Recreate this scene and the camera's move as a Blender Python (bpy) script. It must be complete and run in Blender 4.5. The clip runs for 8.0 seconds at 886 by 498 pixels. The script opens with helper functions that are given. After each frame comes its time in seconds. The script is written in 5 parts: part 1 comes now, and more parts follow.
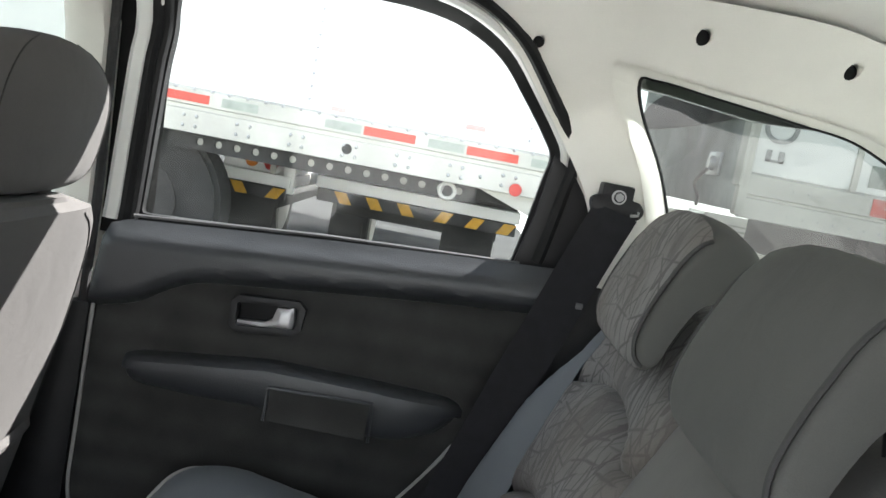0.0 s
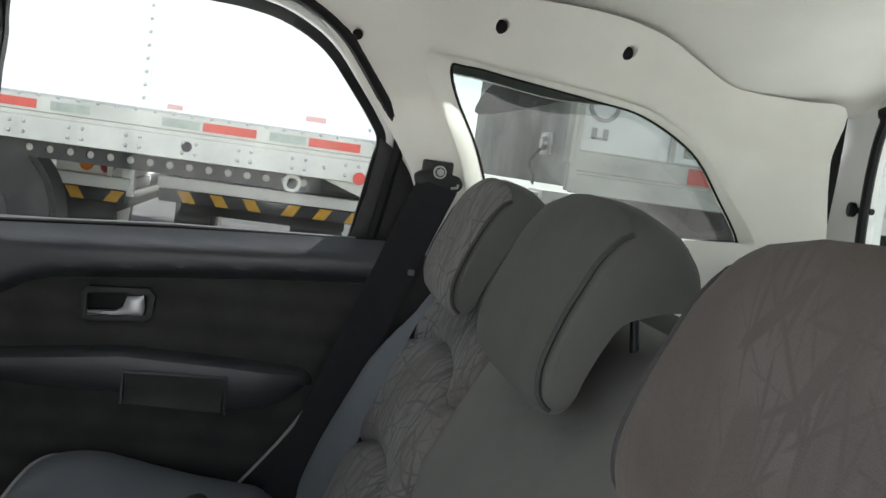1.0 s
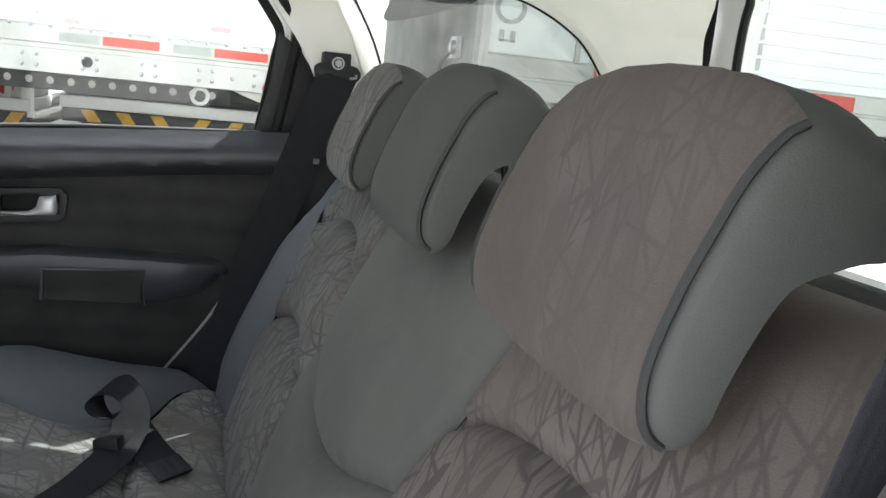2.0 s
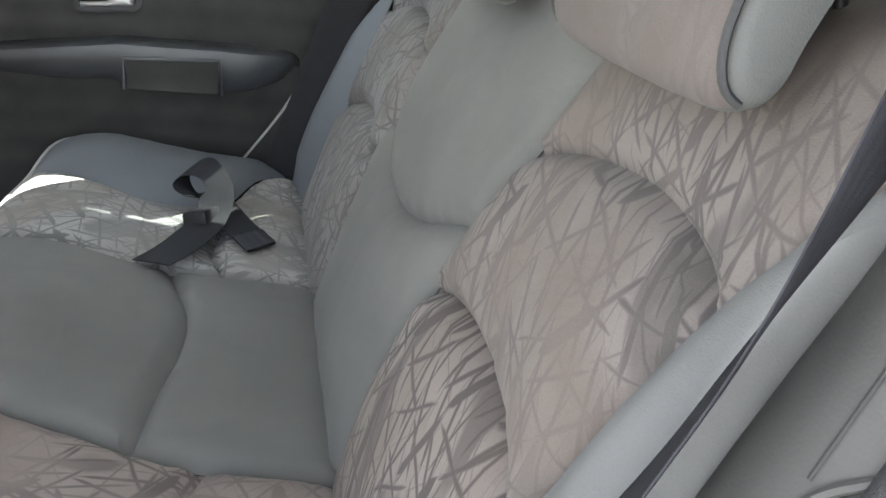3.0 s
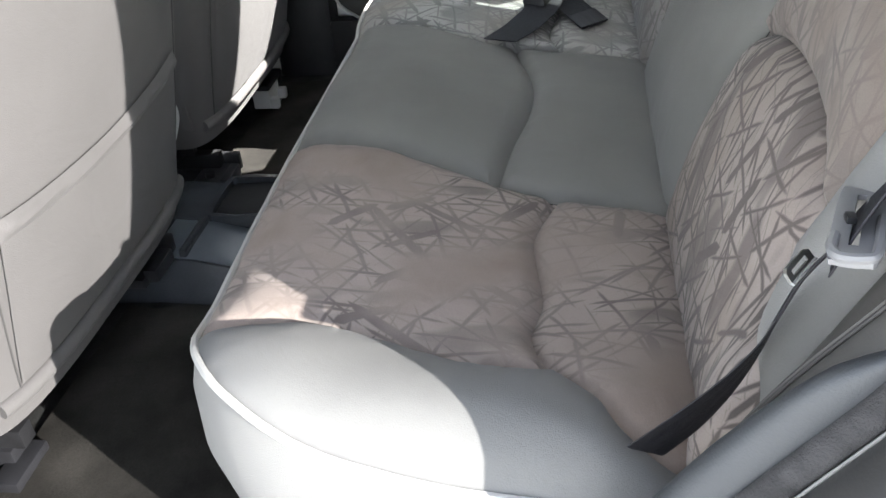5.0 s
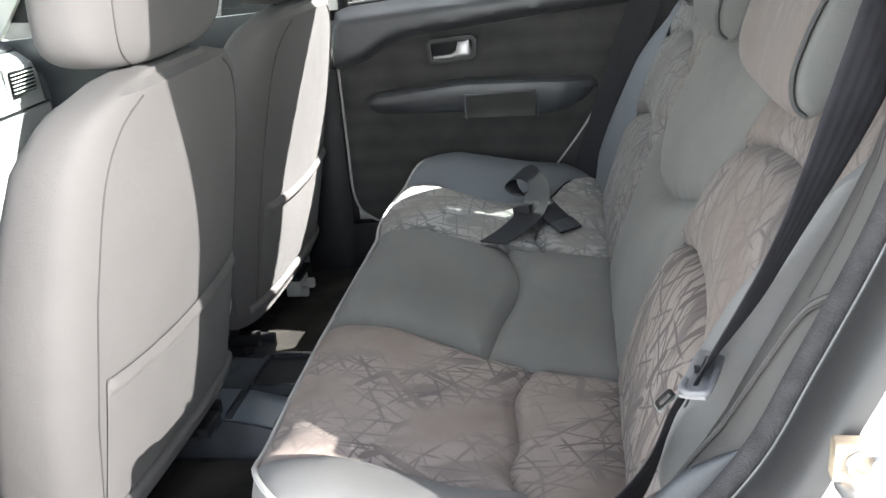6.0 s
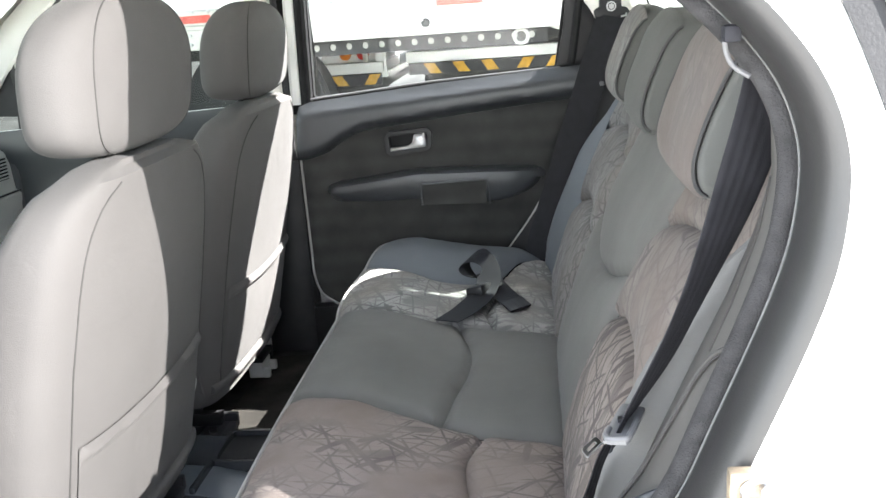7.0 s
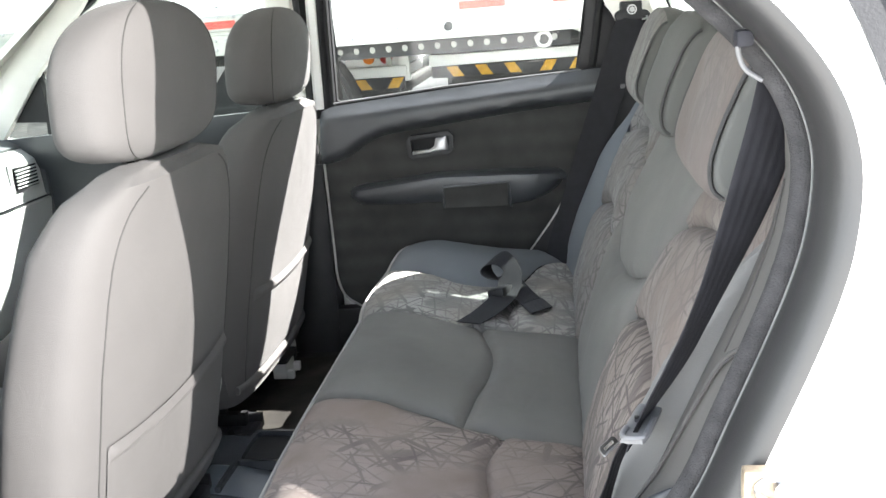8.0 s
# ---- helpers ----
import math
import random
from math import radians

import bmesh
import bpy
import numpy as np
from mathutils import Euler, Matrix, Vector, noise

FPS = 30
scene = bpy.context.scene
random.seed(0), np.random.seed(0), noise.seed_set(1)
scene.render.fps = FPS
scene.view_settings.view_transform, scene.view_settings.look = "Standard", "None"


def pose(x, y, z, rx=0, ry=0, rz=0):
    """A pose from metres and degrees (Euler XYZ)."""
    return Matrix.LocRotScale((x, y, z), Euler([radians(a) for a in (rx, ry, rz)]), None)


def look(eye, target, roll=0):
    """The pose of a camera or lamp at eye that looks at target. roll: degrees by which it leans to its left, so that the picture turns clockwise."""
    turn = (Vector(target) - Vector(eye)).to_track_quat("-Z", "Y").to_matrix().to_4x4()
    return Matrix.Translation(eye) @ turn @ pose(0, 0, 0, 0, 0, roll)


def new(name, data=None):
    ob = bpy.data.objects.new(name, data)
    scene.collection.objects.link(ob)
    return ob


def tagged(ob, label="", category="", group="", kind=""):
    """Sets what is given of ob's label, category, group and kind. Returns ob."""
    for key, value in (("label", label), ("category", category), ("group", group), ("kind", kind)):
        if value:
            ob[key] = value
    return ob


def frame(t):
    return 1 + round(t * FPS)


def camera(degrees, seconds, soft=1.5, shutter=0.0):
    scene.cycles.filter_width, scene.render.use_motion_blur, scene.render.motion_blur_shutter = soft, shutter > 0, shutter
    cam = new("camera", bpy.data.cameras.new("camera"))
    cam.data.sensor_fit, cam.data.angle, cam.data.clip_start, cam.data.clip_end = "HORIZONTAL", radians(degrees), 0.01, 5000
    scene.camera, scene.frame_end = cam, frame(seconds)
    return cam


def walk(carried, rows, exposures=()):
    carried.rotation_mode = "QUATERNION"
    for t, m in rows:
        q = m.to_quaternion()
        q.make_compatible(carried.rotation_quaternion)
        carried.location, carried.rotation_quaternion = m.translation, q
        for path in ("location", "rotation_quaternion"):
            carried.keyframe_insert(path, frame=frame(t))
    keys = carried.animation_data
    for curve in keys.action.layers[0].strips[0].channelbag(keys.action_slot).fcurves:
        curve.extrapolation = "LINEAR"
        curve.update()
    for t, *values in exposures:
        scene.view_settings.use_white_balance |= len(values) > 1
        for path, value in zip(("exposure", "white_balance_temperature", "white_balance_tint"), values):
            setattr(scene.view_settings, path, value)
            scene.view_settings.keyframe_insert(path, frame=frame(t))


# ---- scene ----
cam = camera(52.4, 8.0, soft=1.5)
PATH = [
    (0, (-0.629, 0.151, 1.12), (1.359, 0.141, 0.899), 10.9),
    (0.5, (-0.685, 0.142, 1.116), (1.299, -0.072, 0.984), 9.7),
    (1, (-0.753, 0.131, 1.111), (1.21, -0.202, 0.925), 8.0),
    (1.2, (-0.772, 0.125, 1.112), (1.182, -0.253, 0.915), 8.1),
    (2.3, (-0.878, 0.117, 1.057), (0.997, -0.424, 0.617), 5.1),
    (2.5, (-0.891, 0.125, 1.042), (0.97, -0.392, 0.524), 5.3),
    (3, (-0.895, 0.134, 1.015), (0.93, -0.267, 0.302), 5.6),
    (3.5, (-0.884, 0.143, 0.967), (0.899, -0.083, 0.088), 2.3),
    (4, (-0.9, 0.161, 0.938), (0.815, 0.151, -0.092), -1.5),
    (4.2, (-0.917, 0.165, 0.938), (0.759, 0.234, -0.15), -3.0),
    (5.3, (-1.105, 0.148, 1.059), (0.583, 0.53, 0.056), -6.1),
    (5.5, (-1.156, 0.126, 1.083), (0.605, 0.495, 0.211), -5.7),
    (6, (-1.269, 0.107, 1.123), (0.573, 0.418, 0.408), -4.7),
    (6.5, (-1.329, 0.091, 1.129), (0.566, 0.322, 0.531), -4.0),
    (7, (-1.36, 0.083, 1.134), (0.556, 0.305, 0.603), -4.2),
    (7.5, (-1.373, 0.081, 1.139), (0.54, 0.327, 0.611), -4.5),
    (8, (-1.374, 0.077, 1.137), (0.538, 0.351, 0.616), -4.7),
]
EXPOSURES = [(0.0, 2.72), (0.5, 2.72), (0.8, 2.35), (1.2, 2.1), (2.3, 3.05), (3.0, 3.72), (3.5, 3.82), (4.2, 3.7), (5.5, 3.55), (6.5, 3.68), (8.0, 3.66)]
walk(cam, [(t, look(eye, target, roll)) for t, eye, target, roll in PATH], EXPOSURES)
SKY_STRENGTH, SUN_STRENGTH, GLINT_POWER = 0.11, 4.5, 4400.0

# ---------------------------------------------------------------- light
world = bpy.data.worlds.new("sky")
scene.world = world
world.use_nodes = True
wn = world.node_tree.nodes
sky = wn.new("ShaderNodeTexSky")
sky.sky_type = "NISHITA"
sky.sun_disc = False
SUN_DIR = Vector((0.413, -0.558, 0.719)).normalized()
sky.sun_elevation = math.asin(SUN_DIR.z)
sky.sun_rotation = math.atan2(SUN_DIR.x, SUN_DIR.y)
sky.air_density, sky.dust_density, sky.ozone_density = 1.0, 0.25, 1.0
haze = wn.new("ShaderNodeHueSaturation")
haze.inputs["Saturation"].default_value = 0.38
world.node_tree.links.new(sky.outputs[0], haze.inputs["Color"])
world.node_tree.links.new(haze.outputs[0], wn["Background"].inputs[0])
wn["Background"].inputs[1].default_value = SKY_STRENGTH
sun = new("sun", bpy.data.lights.new("sun", "SUN"))
sun.data.energy, sun.data.angle, sun.data.color = SUN_STRENGTH, radians(0.5), (1.0, 0.98, 0.95)
sun.matrix_world = look(SUN_DIR * 20, (0, 0, 0))
# added spot lamp in place of sun reflected through the doorway, source unseen
glint = new("added_glint_spot", bpy.data.lights.new("added_glint_spot", "SPOT"))
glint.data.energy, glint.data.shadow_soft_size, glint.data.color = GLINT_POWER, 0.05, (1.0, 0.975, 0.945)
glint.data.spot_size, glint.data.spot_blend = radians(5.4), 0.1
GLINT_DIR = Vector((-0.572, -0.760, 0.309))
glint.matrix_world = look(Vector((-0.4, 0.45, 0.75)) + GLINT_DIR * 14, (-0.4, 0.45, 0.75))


# ---------------------------------------------------------------- materials
def material(name, color, rough=0.6, metal=0.0, var=0.12, scale=8.0, bump=0.0, bump_scale=400.0, color2=None, sheen=0.0, spec=0.5,
             wrinkle=0.0, bands=0.0):
    """A surface with large soft variation, fine grain and relief."""
    m = bpy.data.materials.new(name)
    m.use_nodes = True
    nt = m.node_tree
    b = nt.nodes["Principled BSDF"]
    b.inputs["Roughness"].default_value, b.inputs["Metallic"].default_value = rough, metal
    b.inputs["Specular IOR Level"].default_value = spec
    if sheen:
        b.inputs["Sheen Weight"].default_value, b.inputs["Sheen Roughness"].default_value = sheen, 0.5
    tc = nt.nodes.new("ShaderNodeTexCoord")
    n1 = nt.nodes.new("ShaderNodeTexNoise")
    n1.inputs["Scale"].default_value, n1.inputs["Detail"].default_value = scale, 6
    nt.links.new(tc.outputs["Object"], n1.inputs["Vector"])
    mix = nt.nodes.new("ShaderNodeMix")
    mix.data_type = "RGBA"
    c2 = color2 or tuple(c * (1 - 2 * var) for c in color)
    c1 = color if color2 else tuple(min(1, c * (1 + var)) for c in color)
    mix.inputs[6].default_value, mix.inputs[7].default_value = (*c1, 1), (*c2, 1)
    ramp = nt.nodes.new("ShaderNodeMapRange")
    ramp.inputs[1].default_value, ramp.inputs[2].default_value = 0.3, 0.7
    nt.links.new(n1.outputs["Fac"], ramp.inputs[0])
    nt.links.new(ramp.outputs[0], mix.inputs[0])
    out = mix.outputs[2]
    n2 = nt.nodes.new("ShaderNodeTexNoise")
    n2.inputs["Scale"].default_value, n2.inputs["Detail"].default_value = bump_scale, 3
    nt.links.new(tc.outputs["Object"], n2.inputs["Vector"])
    grain = nt.nodes.new("ShaderNodeMix")
    grain.data_type, grain.blend_type = "RGBA", "MULTIPLY"
    grain.inputs[0].default_value = min(1.0, var * 1.5)
    gr = nt.nodes.new("ShaderNodeMapRange")
    gr.inputs[1].default_value, gr.inputs[2].default_value, gr.inputs[3].default_value = 0.3, 0.7, 0.5
    nt.links.new(n2.outputs["Fac"], gr.inputs[0])
    nt.links.new(out, grain.inputs[6])
    nt.links.new(gr.outputs[0], grain.inputs[7])
    out = grain.outputs[2]
    if bands:
        # faint woven bands
        wv = nt.nodes.new("ShaderNodeTexWave")
        wv.bands_direction = "Z"
        wv.inputs["Scale"].default_value, wv.inputs["Distortion"].default_value, wv.inputs["Detail"].default_value = 7.0, 1.5, 3
        nt.links.new(tc.outputs["Object"], wv.inputs["Vector"])
        bmix = nt.nodes.new("ShaderNodeMix")
        bmix.data_type, bmix.blend_type = "RGBA", "MULTIPLY"
        bmix.inputs[0].default_value = bands
        nt.links.new(out, bmix.inputs[6])
        nt.links.new(wv.outputs["Color"], bmix.inputs[7])
        out = bmix.outputs[2]
    nt.links.new(out, b.inputs["Base Color"])
    if bump:
        bn = nt.nodes.new("ShaderNodeBump")
        bn.inputs["Strength"].default_value, bn.inputs["Distance"].default_value = bump, 0.001
        nt.links.new(n2.outputs["Fac"], bn.inputs["Height"])
        nt.links.new(bn.outputs[0], b.inputs["Normal"])
        if wrinkle:
            soft_folds(nt, tc.outputs["Object"], bn, wrinkle)
    return m


def soft_folds(nt, coords, bn, amount):
    """Shallow creases in stretched cloth, under the fine relief."""
    n3 = nt.nodes.new("ShaderNodeTexNoise")
    n3.inputs["Scale"].default_value, n3.inputs["Detail"].default_value, n3.inputs["Distortion"].default_value = 16, 3, 1.2
    nt.links.new(coords, n3.inputs["Vector"])
    b3 = nt.nodes.new("ShaderNodeBump")
    b3.inputs["Strength"].default_value, b3.inputs["Distance"].default_value = amount, 0.006
    nt.links.new(n3.outputs["Fac"], b3.inputs["Height"])
    nt.links.new(b3.outputs[0], bn.inputs["Normal"])


def pattern_fabric(name, light, dark, axes, scale=11.0, worn=0.35, spread=1.0, spin=0.0, patch=6.5):
    """Upholstery printed with crossing twig strokes; axes: the two object axes that span the cloth."""
    m = bpy.data.materials.new(name)
    m.use_nodes = True
    nt = m.node_tree
    N, L = nt.nodes.new, nt.links.new
    b = nt.nodes["Principled BSDF"]
    b.inputs["Roughness"].default_value, b.inputs["Specular IOR Level"].default_value = 0.9, 0.15
    b.inputs["Sheen Weight"].default_value = 0.06
    tc = N("ShaderNodeTexCoord")
    sep = N("ShaderNodeSeparateXYZ")
    L(tc.outputs["Object"], sep.inputs[0])
    flat = N("ShaderNodeCombineXYZ")
    lean = N("ShaderNodeMath")
    lean.operation = "MULTIPLY_ADD"
    L(sep.outputs[3 - sum(axes)], lean.inputs[0])
    lean.inputs[1].default_value = 0.7
    L(sep.outputs[axes[0]], lean.inputs[2])
    L(lean.outputs[0], flat.inputs[0])
    L(sep.outputs[axes[1]], flat.inputs[1])
    wob = N("ShaderNodeTexNoise")
    wob.inputs["Scale"].default_value, wob.inputs["Detail"].default_value = 8, 2
    L(flat.outputs[0], wob.inputs["Vector"])
    off = N("ShaderNodeVectorMath")
    off.operation = "MULTIPLY_ADD"
    L(wob.outputs["Color"], off.inputs[0])
    off.inputs[1].default_value = (0.018, 0.018, 0)
    L(flat.outputs[0], off.inputs[2])

    def calc(op, a, b=None, c=None):
        n = N("ShaderNodeMath")
        n.operation = op
        for k, v in enumerate((a, b, c)):
            if v is None:
                continue
            if isinstance(v, (int, float)):
                n.inputs[k].default_value = v
            else:
                L(v, n.inputs[k])
        return n.outputs[0]

    # layers of tapering strokes: turn of the layer, row spacing, stroke length, share left out, weight
    strokes = []
    for k, (turn, gap, length, empty, weight) in enumerate(((0.05, 0.023, 0.085, 0.30, 0.0019), (0.32, 0.026, 0.090, 0.30, 0.0022), (-0.28, 0.025, 0.095, 0.30, 0.0021),
                                                            (0.85, 0.028, 0.075, 0.30, 0.0019), (-0.90, 0.027, 0.070, 0.30, 0.0019), (1.40, 0.032, 0.080, 0.30, 0.0017),
                                                            (0.10, 0.046, 0.110, 0.50, 0.0052), (-0.60, 0.050, 0.060, 0.50, 0.0056))):
        mp = N("ShaderNodeMapping")
        mp.inputs["Rotation"].default_value = (0, 0, turn * spread + spin)
        mp.inputs["Location"].default_value = (3.1 + k * 1.7, 2.3 + k * 0.9, 0)
        L(off.outputs[0], mp.inputs["Vector"])
        ax = N("ShaderNodeSeparateXYZ")
        L(mp.outputs[0], ax.inputs[0])
        rowv = calc("DIVIDE", ax.outputs[0], gap * 11.0 / scale)
        row = calc("FLOOR", rowv)
        across = calc("SUBTRACT", rowv, row)
        w1 = N("ShaderNodeTexWhiteNoise")
        w1.noise_dimensions = "1D"
        L(calc("ADD", row, 0.37 + k), w1.inputs["W"])
        run = calc("MULTIPLY_ADD", w1.outputs["Value"], 17.0, calc("DIVIDE", ax.outputs[1], length * 11.0 / scale))
        cell = calc("FLOOR", run)
        along = calc("SUBTRACT", run, cell)
        key = N("ShaderNodeCombineXYZ")
        L(row, key.inputs[0])
        L(cell, key.inputs[1])
        key.inputs[2].default_value = k + 0.5
        w2 = N("ShaderNodeTexWhiteNoise")
        w2.noise_dimensions = "3D"
        L(key.outputs[0], w2.inputs["Vector"])
        rnd = N("ShaderNodeSeparateXYZ")
        L(w2.outputs["Color"], rnd.inputs[0])
        half = calc("SUBTRACT", along, 0.5)
        mid = calc("MULTIPLY_ADD", half, calc("MULTIPLY_ADD", rnd.outputs[1], 0.9, -0.45), calc("MULTIPLY_ADD", rnd.outputs[0], 0.4, 0.3))
        taper = calc("MINIMUM", calc("MULTIPLY_ADD", calc("ABSOLUTE", half), -7.0, 3.5), 1.0)
        wide = calc("MULTIPLY", calc("MINIMUM", calc("MULTIPLY", calc("SUBTRACT", rnd.outputs[2], empty), 3.0), 1.0), calc("MULTIPLY", taper, weight / gap))
        gone = calc("SUBTRACT", wide, calc("ABSOLUTE", calc("SUBTRACT", across, mid)))
        st = N("ShaderNodeMapRange")
        soft_ = 0.0009 / gap
        st.inputs[1].default_value, st.inputs[2].default_value = -soft_, soft_
        L(gone, st.inputs[0])
        strokes.append(st.outputs[0])
    acc = strokes[0]
    for s_ in strokes[1:]:
        acc = calc("MAXIMUM", acc, s_)
    # broad faded brush marks behind the strokes
    mb = N("ShaderNodeMapping")
    mb.inputs["Scale"].default_value = (26, 9, 1)
    mb.inputs["Rotation"].default_value = (0, 0, 0.2)
    L(off.outputs[0], mb.inputs["Vector"])
    brush = N("ShaderNodeTexNoise")
    brush.inputs["Scale"].default_value, brush.inputs["Detail"].default_value = 1.0, 2
    L(mb.outputs[0], brush.inputs["Vector"])
    bm_ = N("ShaderNodeMapRange")
    bm_.inputs[1].default_value, bm_.inputs[2].default_value, bm_.inputs[4].default_value = 0.55, 0.62, 0.75
    L(brush.outputs["Fac"], bm_.inputs[0])
    acc = calc("MAXIMUM", acc, bm_.outputs[0])
    # the print fades in worn, soiled areas
    wear = N("ShaderNodeTexNoise")
    wear.inputs["Scale"].default_value, wear.inputs["Detail"].default_value = patch, 3
    L(flat.outputs[0], wear.inputs["Vector"])
    wr = N("ShaderNodeMapRange")
    wr.inputs[1].default_value, wr.inputs[2].default_value = 0.38, 0.62
    wr.inputs[3].default_value, wr.inputs[4].default_value = 1.0, 1.0 - worn * 2.2
    L(wear.outputs["Fac"], wr.inputs[0])
    mul = N("ShaderNodeMath")
    mul.operation, mul.use_clamp = "MULTIPLY", True
    L(acc, mul.inputs[0])
    L(wr.outputs[0], mul.inputs[1])
    mix = N("ShaderNodeMix")
    mix.data_type = "RGBA"
    mix.inputs[6].default_value, mix.inputs[7].default_value = (*light, 1), (*dark, 1)
    L(mul.outputs[0], mix.inputs[0])
    soil = N("ShaderNodeMix")
    soil.data_type, soil.blend_type = "RGBA", "MULTIPLY"
    soil.inputs[7].default_value = (0.66, 0.59, 0.53, 1)
    sr = N("ShaderNodeMapRange")
    sr.inputs[1].default_value, sr.inputs[2].default_value, sr.inputs[4].default_value = 0.42, 0.68, 0.8
    L(wear.outputs["Fac"], sr.inputs[0])
    L(sr.outputs[0], soil.inputs[0])
    L(mix.outputs[2], soil.inputs[6])
    weave = N("ShaderNodeTexNoise")
    weave.inputs["Scale"].default_value = 900
    L(tc.outputs["Object"], weave.inputs["Vector"])
    wv = N("ShaderNodeMix")
    wv.data_type, wv.blend_type = "RGBA", "MULTIPLY"
    wv.inputs[0].default_value = 0.25
    L(soil.outputs[2], wv.inputs[6])
    L(weave.outputs["Fac"], wv.inputs[7])
    L(wv.outputs[2], b.inputs["Base Color"])
    bn = N("ShaderNodeBump")
    bn.inputs["Strength"].default_value, bn.inputs["Distance"].default_value = 0.3, 0.001
    L(weave.outputs["Fac"], bn.inputs["Height"])
    L(bn.outputs[0], b.inputs["Normal"])
    soft_folds(nt, tc.outputs["Object"], bn, 0.35)
    return m


def glass_material(name, tint=(0.9, 0.95, 0.93), dust=0.1, clouded=False):
    """Thin clear glass with a film of dust; clouded dust lets light glow through it."""
    m = bpy.data.materials.new(name)
    m.use_nodes = True
    nt = m.node_tree
    nt.nodes.remove(nt.nodes["Principled BSDF"])
    tr, gl, df = nt.nodes.new("ShaderNodeBsdfTransparent"), nt.nodes.new("ShaderNodeBsdfGlossy"), nt.nodes.new("ShaderNodeBsdfTranslucent" if clouded else "ShaderNodeBsdfDiffuse")
    tr.inputs[0].default_value = (*tint, 1)
    gl.inputs["Roughness"].default_value = 0.02
    df.inputs[0].default_value = (0.8, 0.8, 0.78, 1)
    fr = nt.nodes.new("ShaderNodeMapRange")
    fr.inputs[1].default_value, fr.inputs[3].default_value, fr.inputs[4].default_value = 0.55, 0.035, 0.45
    lw = nt.nodes.new("ShaderNodeLayerWeight")
    nt.links.new(lw.outputs["Facing"], fr.inputs[0])
    m1, m2 = nt.nodes.new("ShaderNodeMixShader"), nt.nodes.new("ShaderNodeMixShader")
    nt.links.new(fr.outputs[0], m1.inputs[0])
    nt.links.new(tr.outputs[0], m1.inputs[1])
    nt.links.new(gl.outputs[0], m1.inputs[2])
    no = nt.nodes.new("ShaderNodeTexNoise")
    no.inputs["Scale"].default_value, no.inputs["Detail"].default_value = 14, 5
    rg = nt.nodes.new("ShaderNodeMapRange")
    rg.inputs[1].default_value, rg.inputs[2].default_value, rg.inputs[3].default_value, rg.inputs[4].default_value = 0.35, 0.8, dust * 0.6 if clouded else 0.0, dust
    tc = nt.nodes.new("ShaderNodeTexCoord")
    nt.links.new(tc.outputs["Object"], no.inputs["Vector"])
    nt.links.new(no.outputs["Fac"], rg.inputs[0])
    nt.links.new(rg.outputs[0], m2.inputs[0])
    nt.links.new(m1.outputs[0], m2.inputs[1])
    nt.links.new(df.outputs[0], m2.inputs[2])
    nt.links.new(m2.outputs[0], nt.nodes["Material Output"].inputs["Surface"])
    return m


M = {}
M["pattern_flat"] = pattern_fabric("twig_fabric_seat", (0.268, 0.228, 0.206), (0.124, 0.105, 0.096), (0, 1), scale=11.5, worn=0.64, spread=1.9, spin=0.55)
M["pattern_seat"] = pattern_fabric("worn_twig_fabric_seat", (0.252, 0.214, 0.192), (0.112, 0.095, 0.087), (0, 1), scale=11.5, worn=0.62, spread=1.9, spin=-0.3, patch=4.2)
M["pattern_up"] = pattern_fabric("twig_fabric_back", (0.242, 0.208, 0.189), (0.082, 0.071, 0.066), (0, 2), scale=11.5, worn=0.15)
M["pattern_worn"] = pattern_fabric("faded_twig_fabric", (0.152, 0.133, 0.124), (0.104, 0.091, 0.086), (0, 2), scale=12.0, worn=0.50)
# far-end copies of the cloth: window light put into a greyer, paler colour
M["pattern_far"] = pattern_fabric("window_lit_twig_fabric_seat", (0.315, 0.310, 0.298), (0.150, 0.148, 0.144), (0, 1), scale=12.5, worn=0.30, spread=1.9, spin=0.9)
M["pattern_far_up"] = pattern_fabric("window_lit_twig_fabric_back", (0.215, 0.208, 0.202), (0.112, 0.106, 0.104), (0, 2), scale=12.5, worn=0.22, spread=1.2)
M["pattern_faded"] = pattern_fabric("part_worn_twig_fabric", (0.198, 0.171, 0.156), (0.100, 0.088, 0.082), (0, 2), scale=12.0, worn=0.44)
M["grey"] = material("grey_seat_fabric", (0.140, 0.138, 0.129), 0.9, var=0.08, scale=5, bump=0.35, bump_scale=900, sheen=0.06, spec=0.15, wrinkle=0.25)
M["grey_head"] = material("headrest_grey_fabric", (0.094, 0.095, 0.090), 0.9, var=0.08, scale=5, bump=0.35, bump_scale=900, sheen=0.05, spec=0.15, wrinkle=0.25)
M["grey_light"] = material("pale_grey_seat_fabric", (0.138, 0.136, 0.132), 0.9, var=0.06, scale=5, bump=0.35, bump_scale=900, sheen=0.06, spec=0.15, wrinkle=0.25)
M["grey_blue"] = material("blue_grey_vinyl", (0.125, 0.137, 0.150), 0.62, var=0.06, scale=6, bump=0.25, bump_scale=500, spec=0.35)
M["front_grey"] = material("front_seat_cloth", (0.083, 0.0785, 0.0765), 0.92, var=0.07, scale=4, bump=0.4, bump_scale=800, sheen=0.04, spec=0.15, wrinkle=0.22)
M["seam"] = material("dark_stitching", (0.035, 0.033, 0.032), 0.9, var=0.1)
M["piping"] = material("pale_piping", (0.33, 0.325, 0.31), 0.7, var=0.06, bump=0.2)
M["piping_dark"] = material("dark_piping", (0.045, 0.045, 0.045), 0.85, var=0.1, bump=0.2)
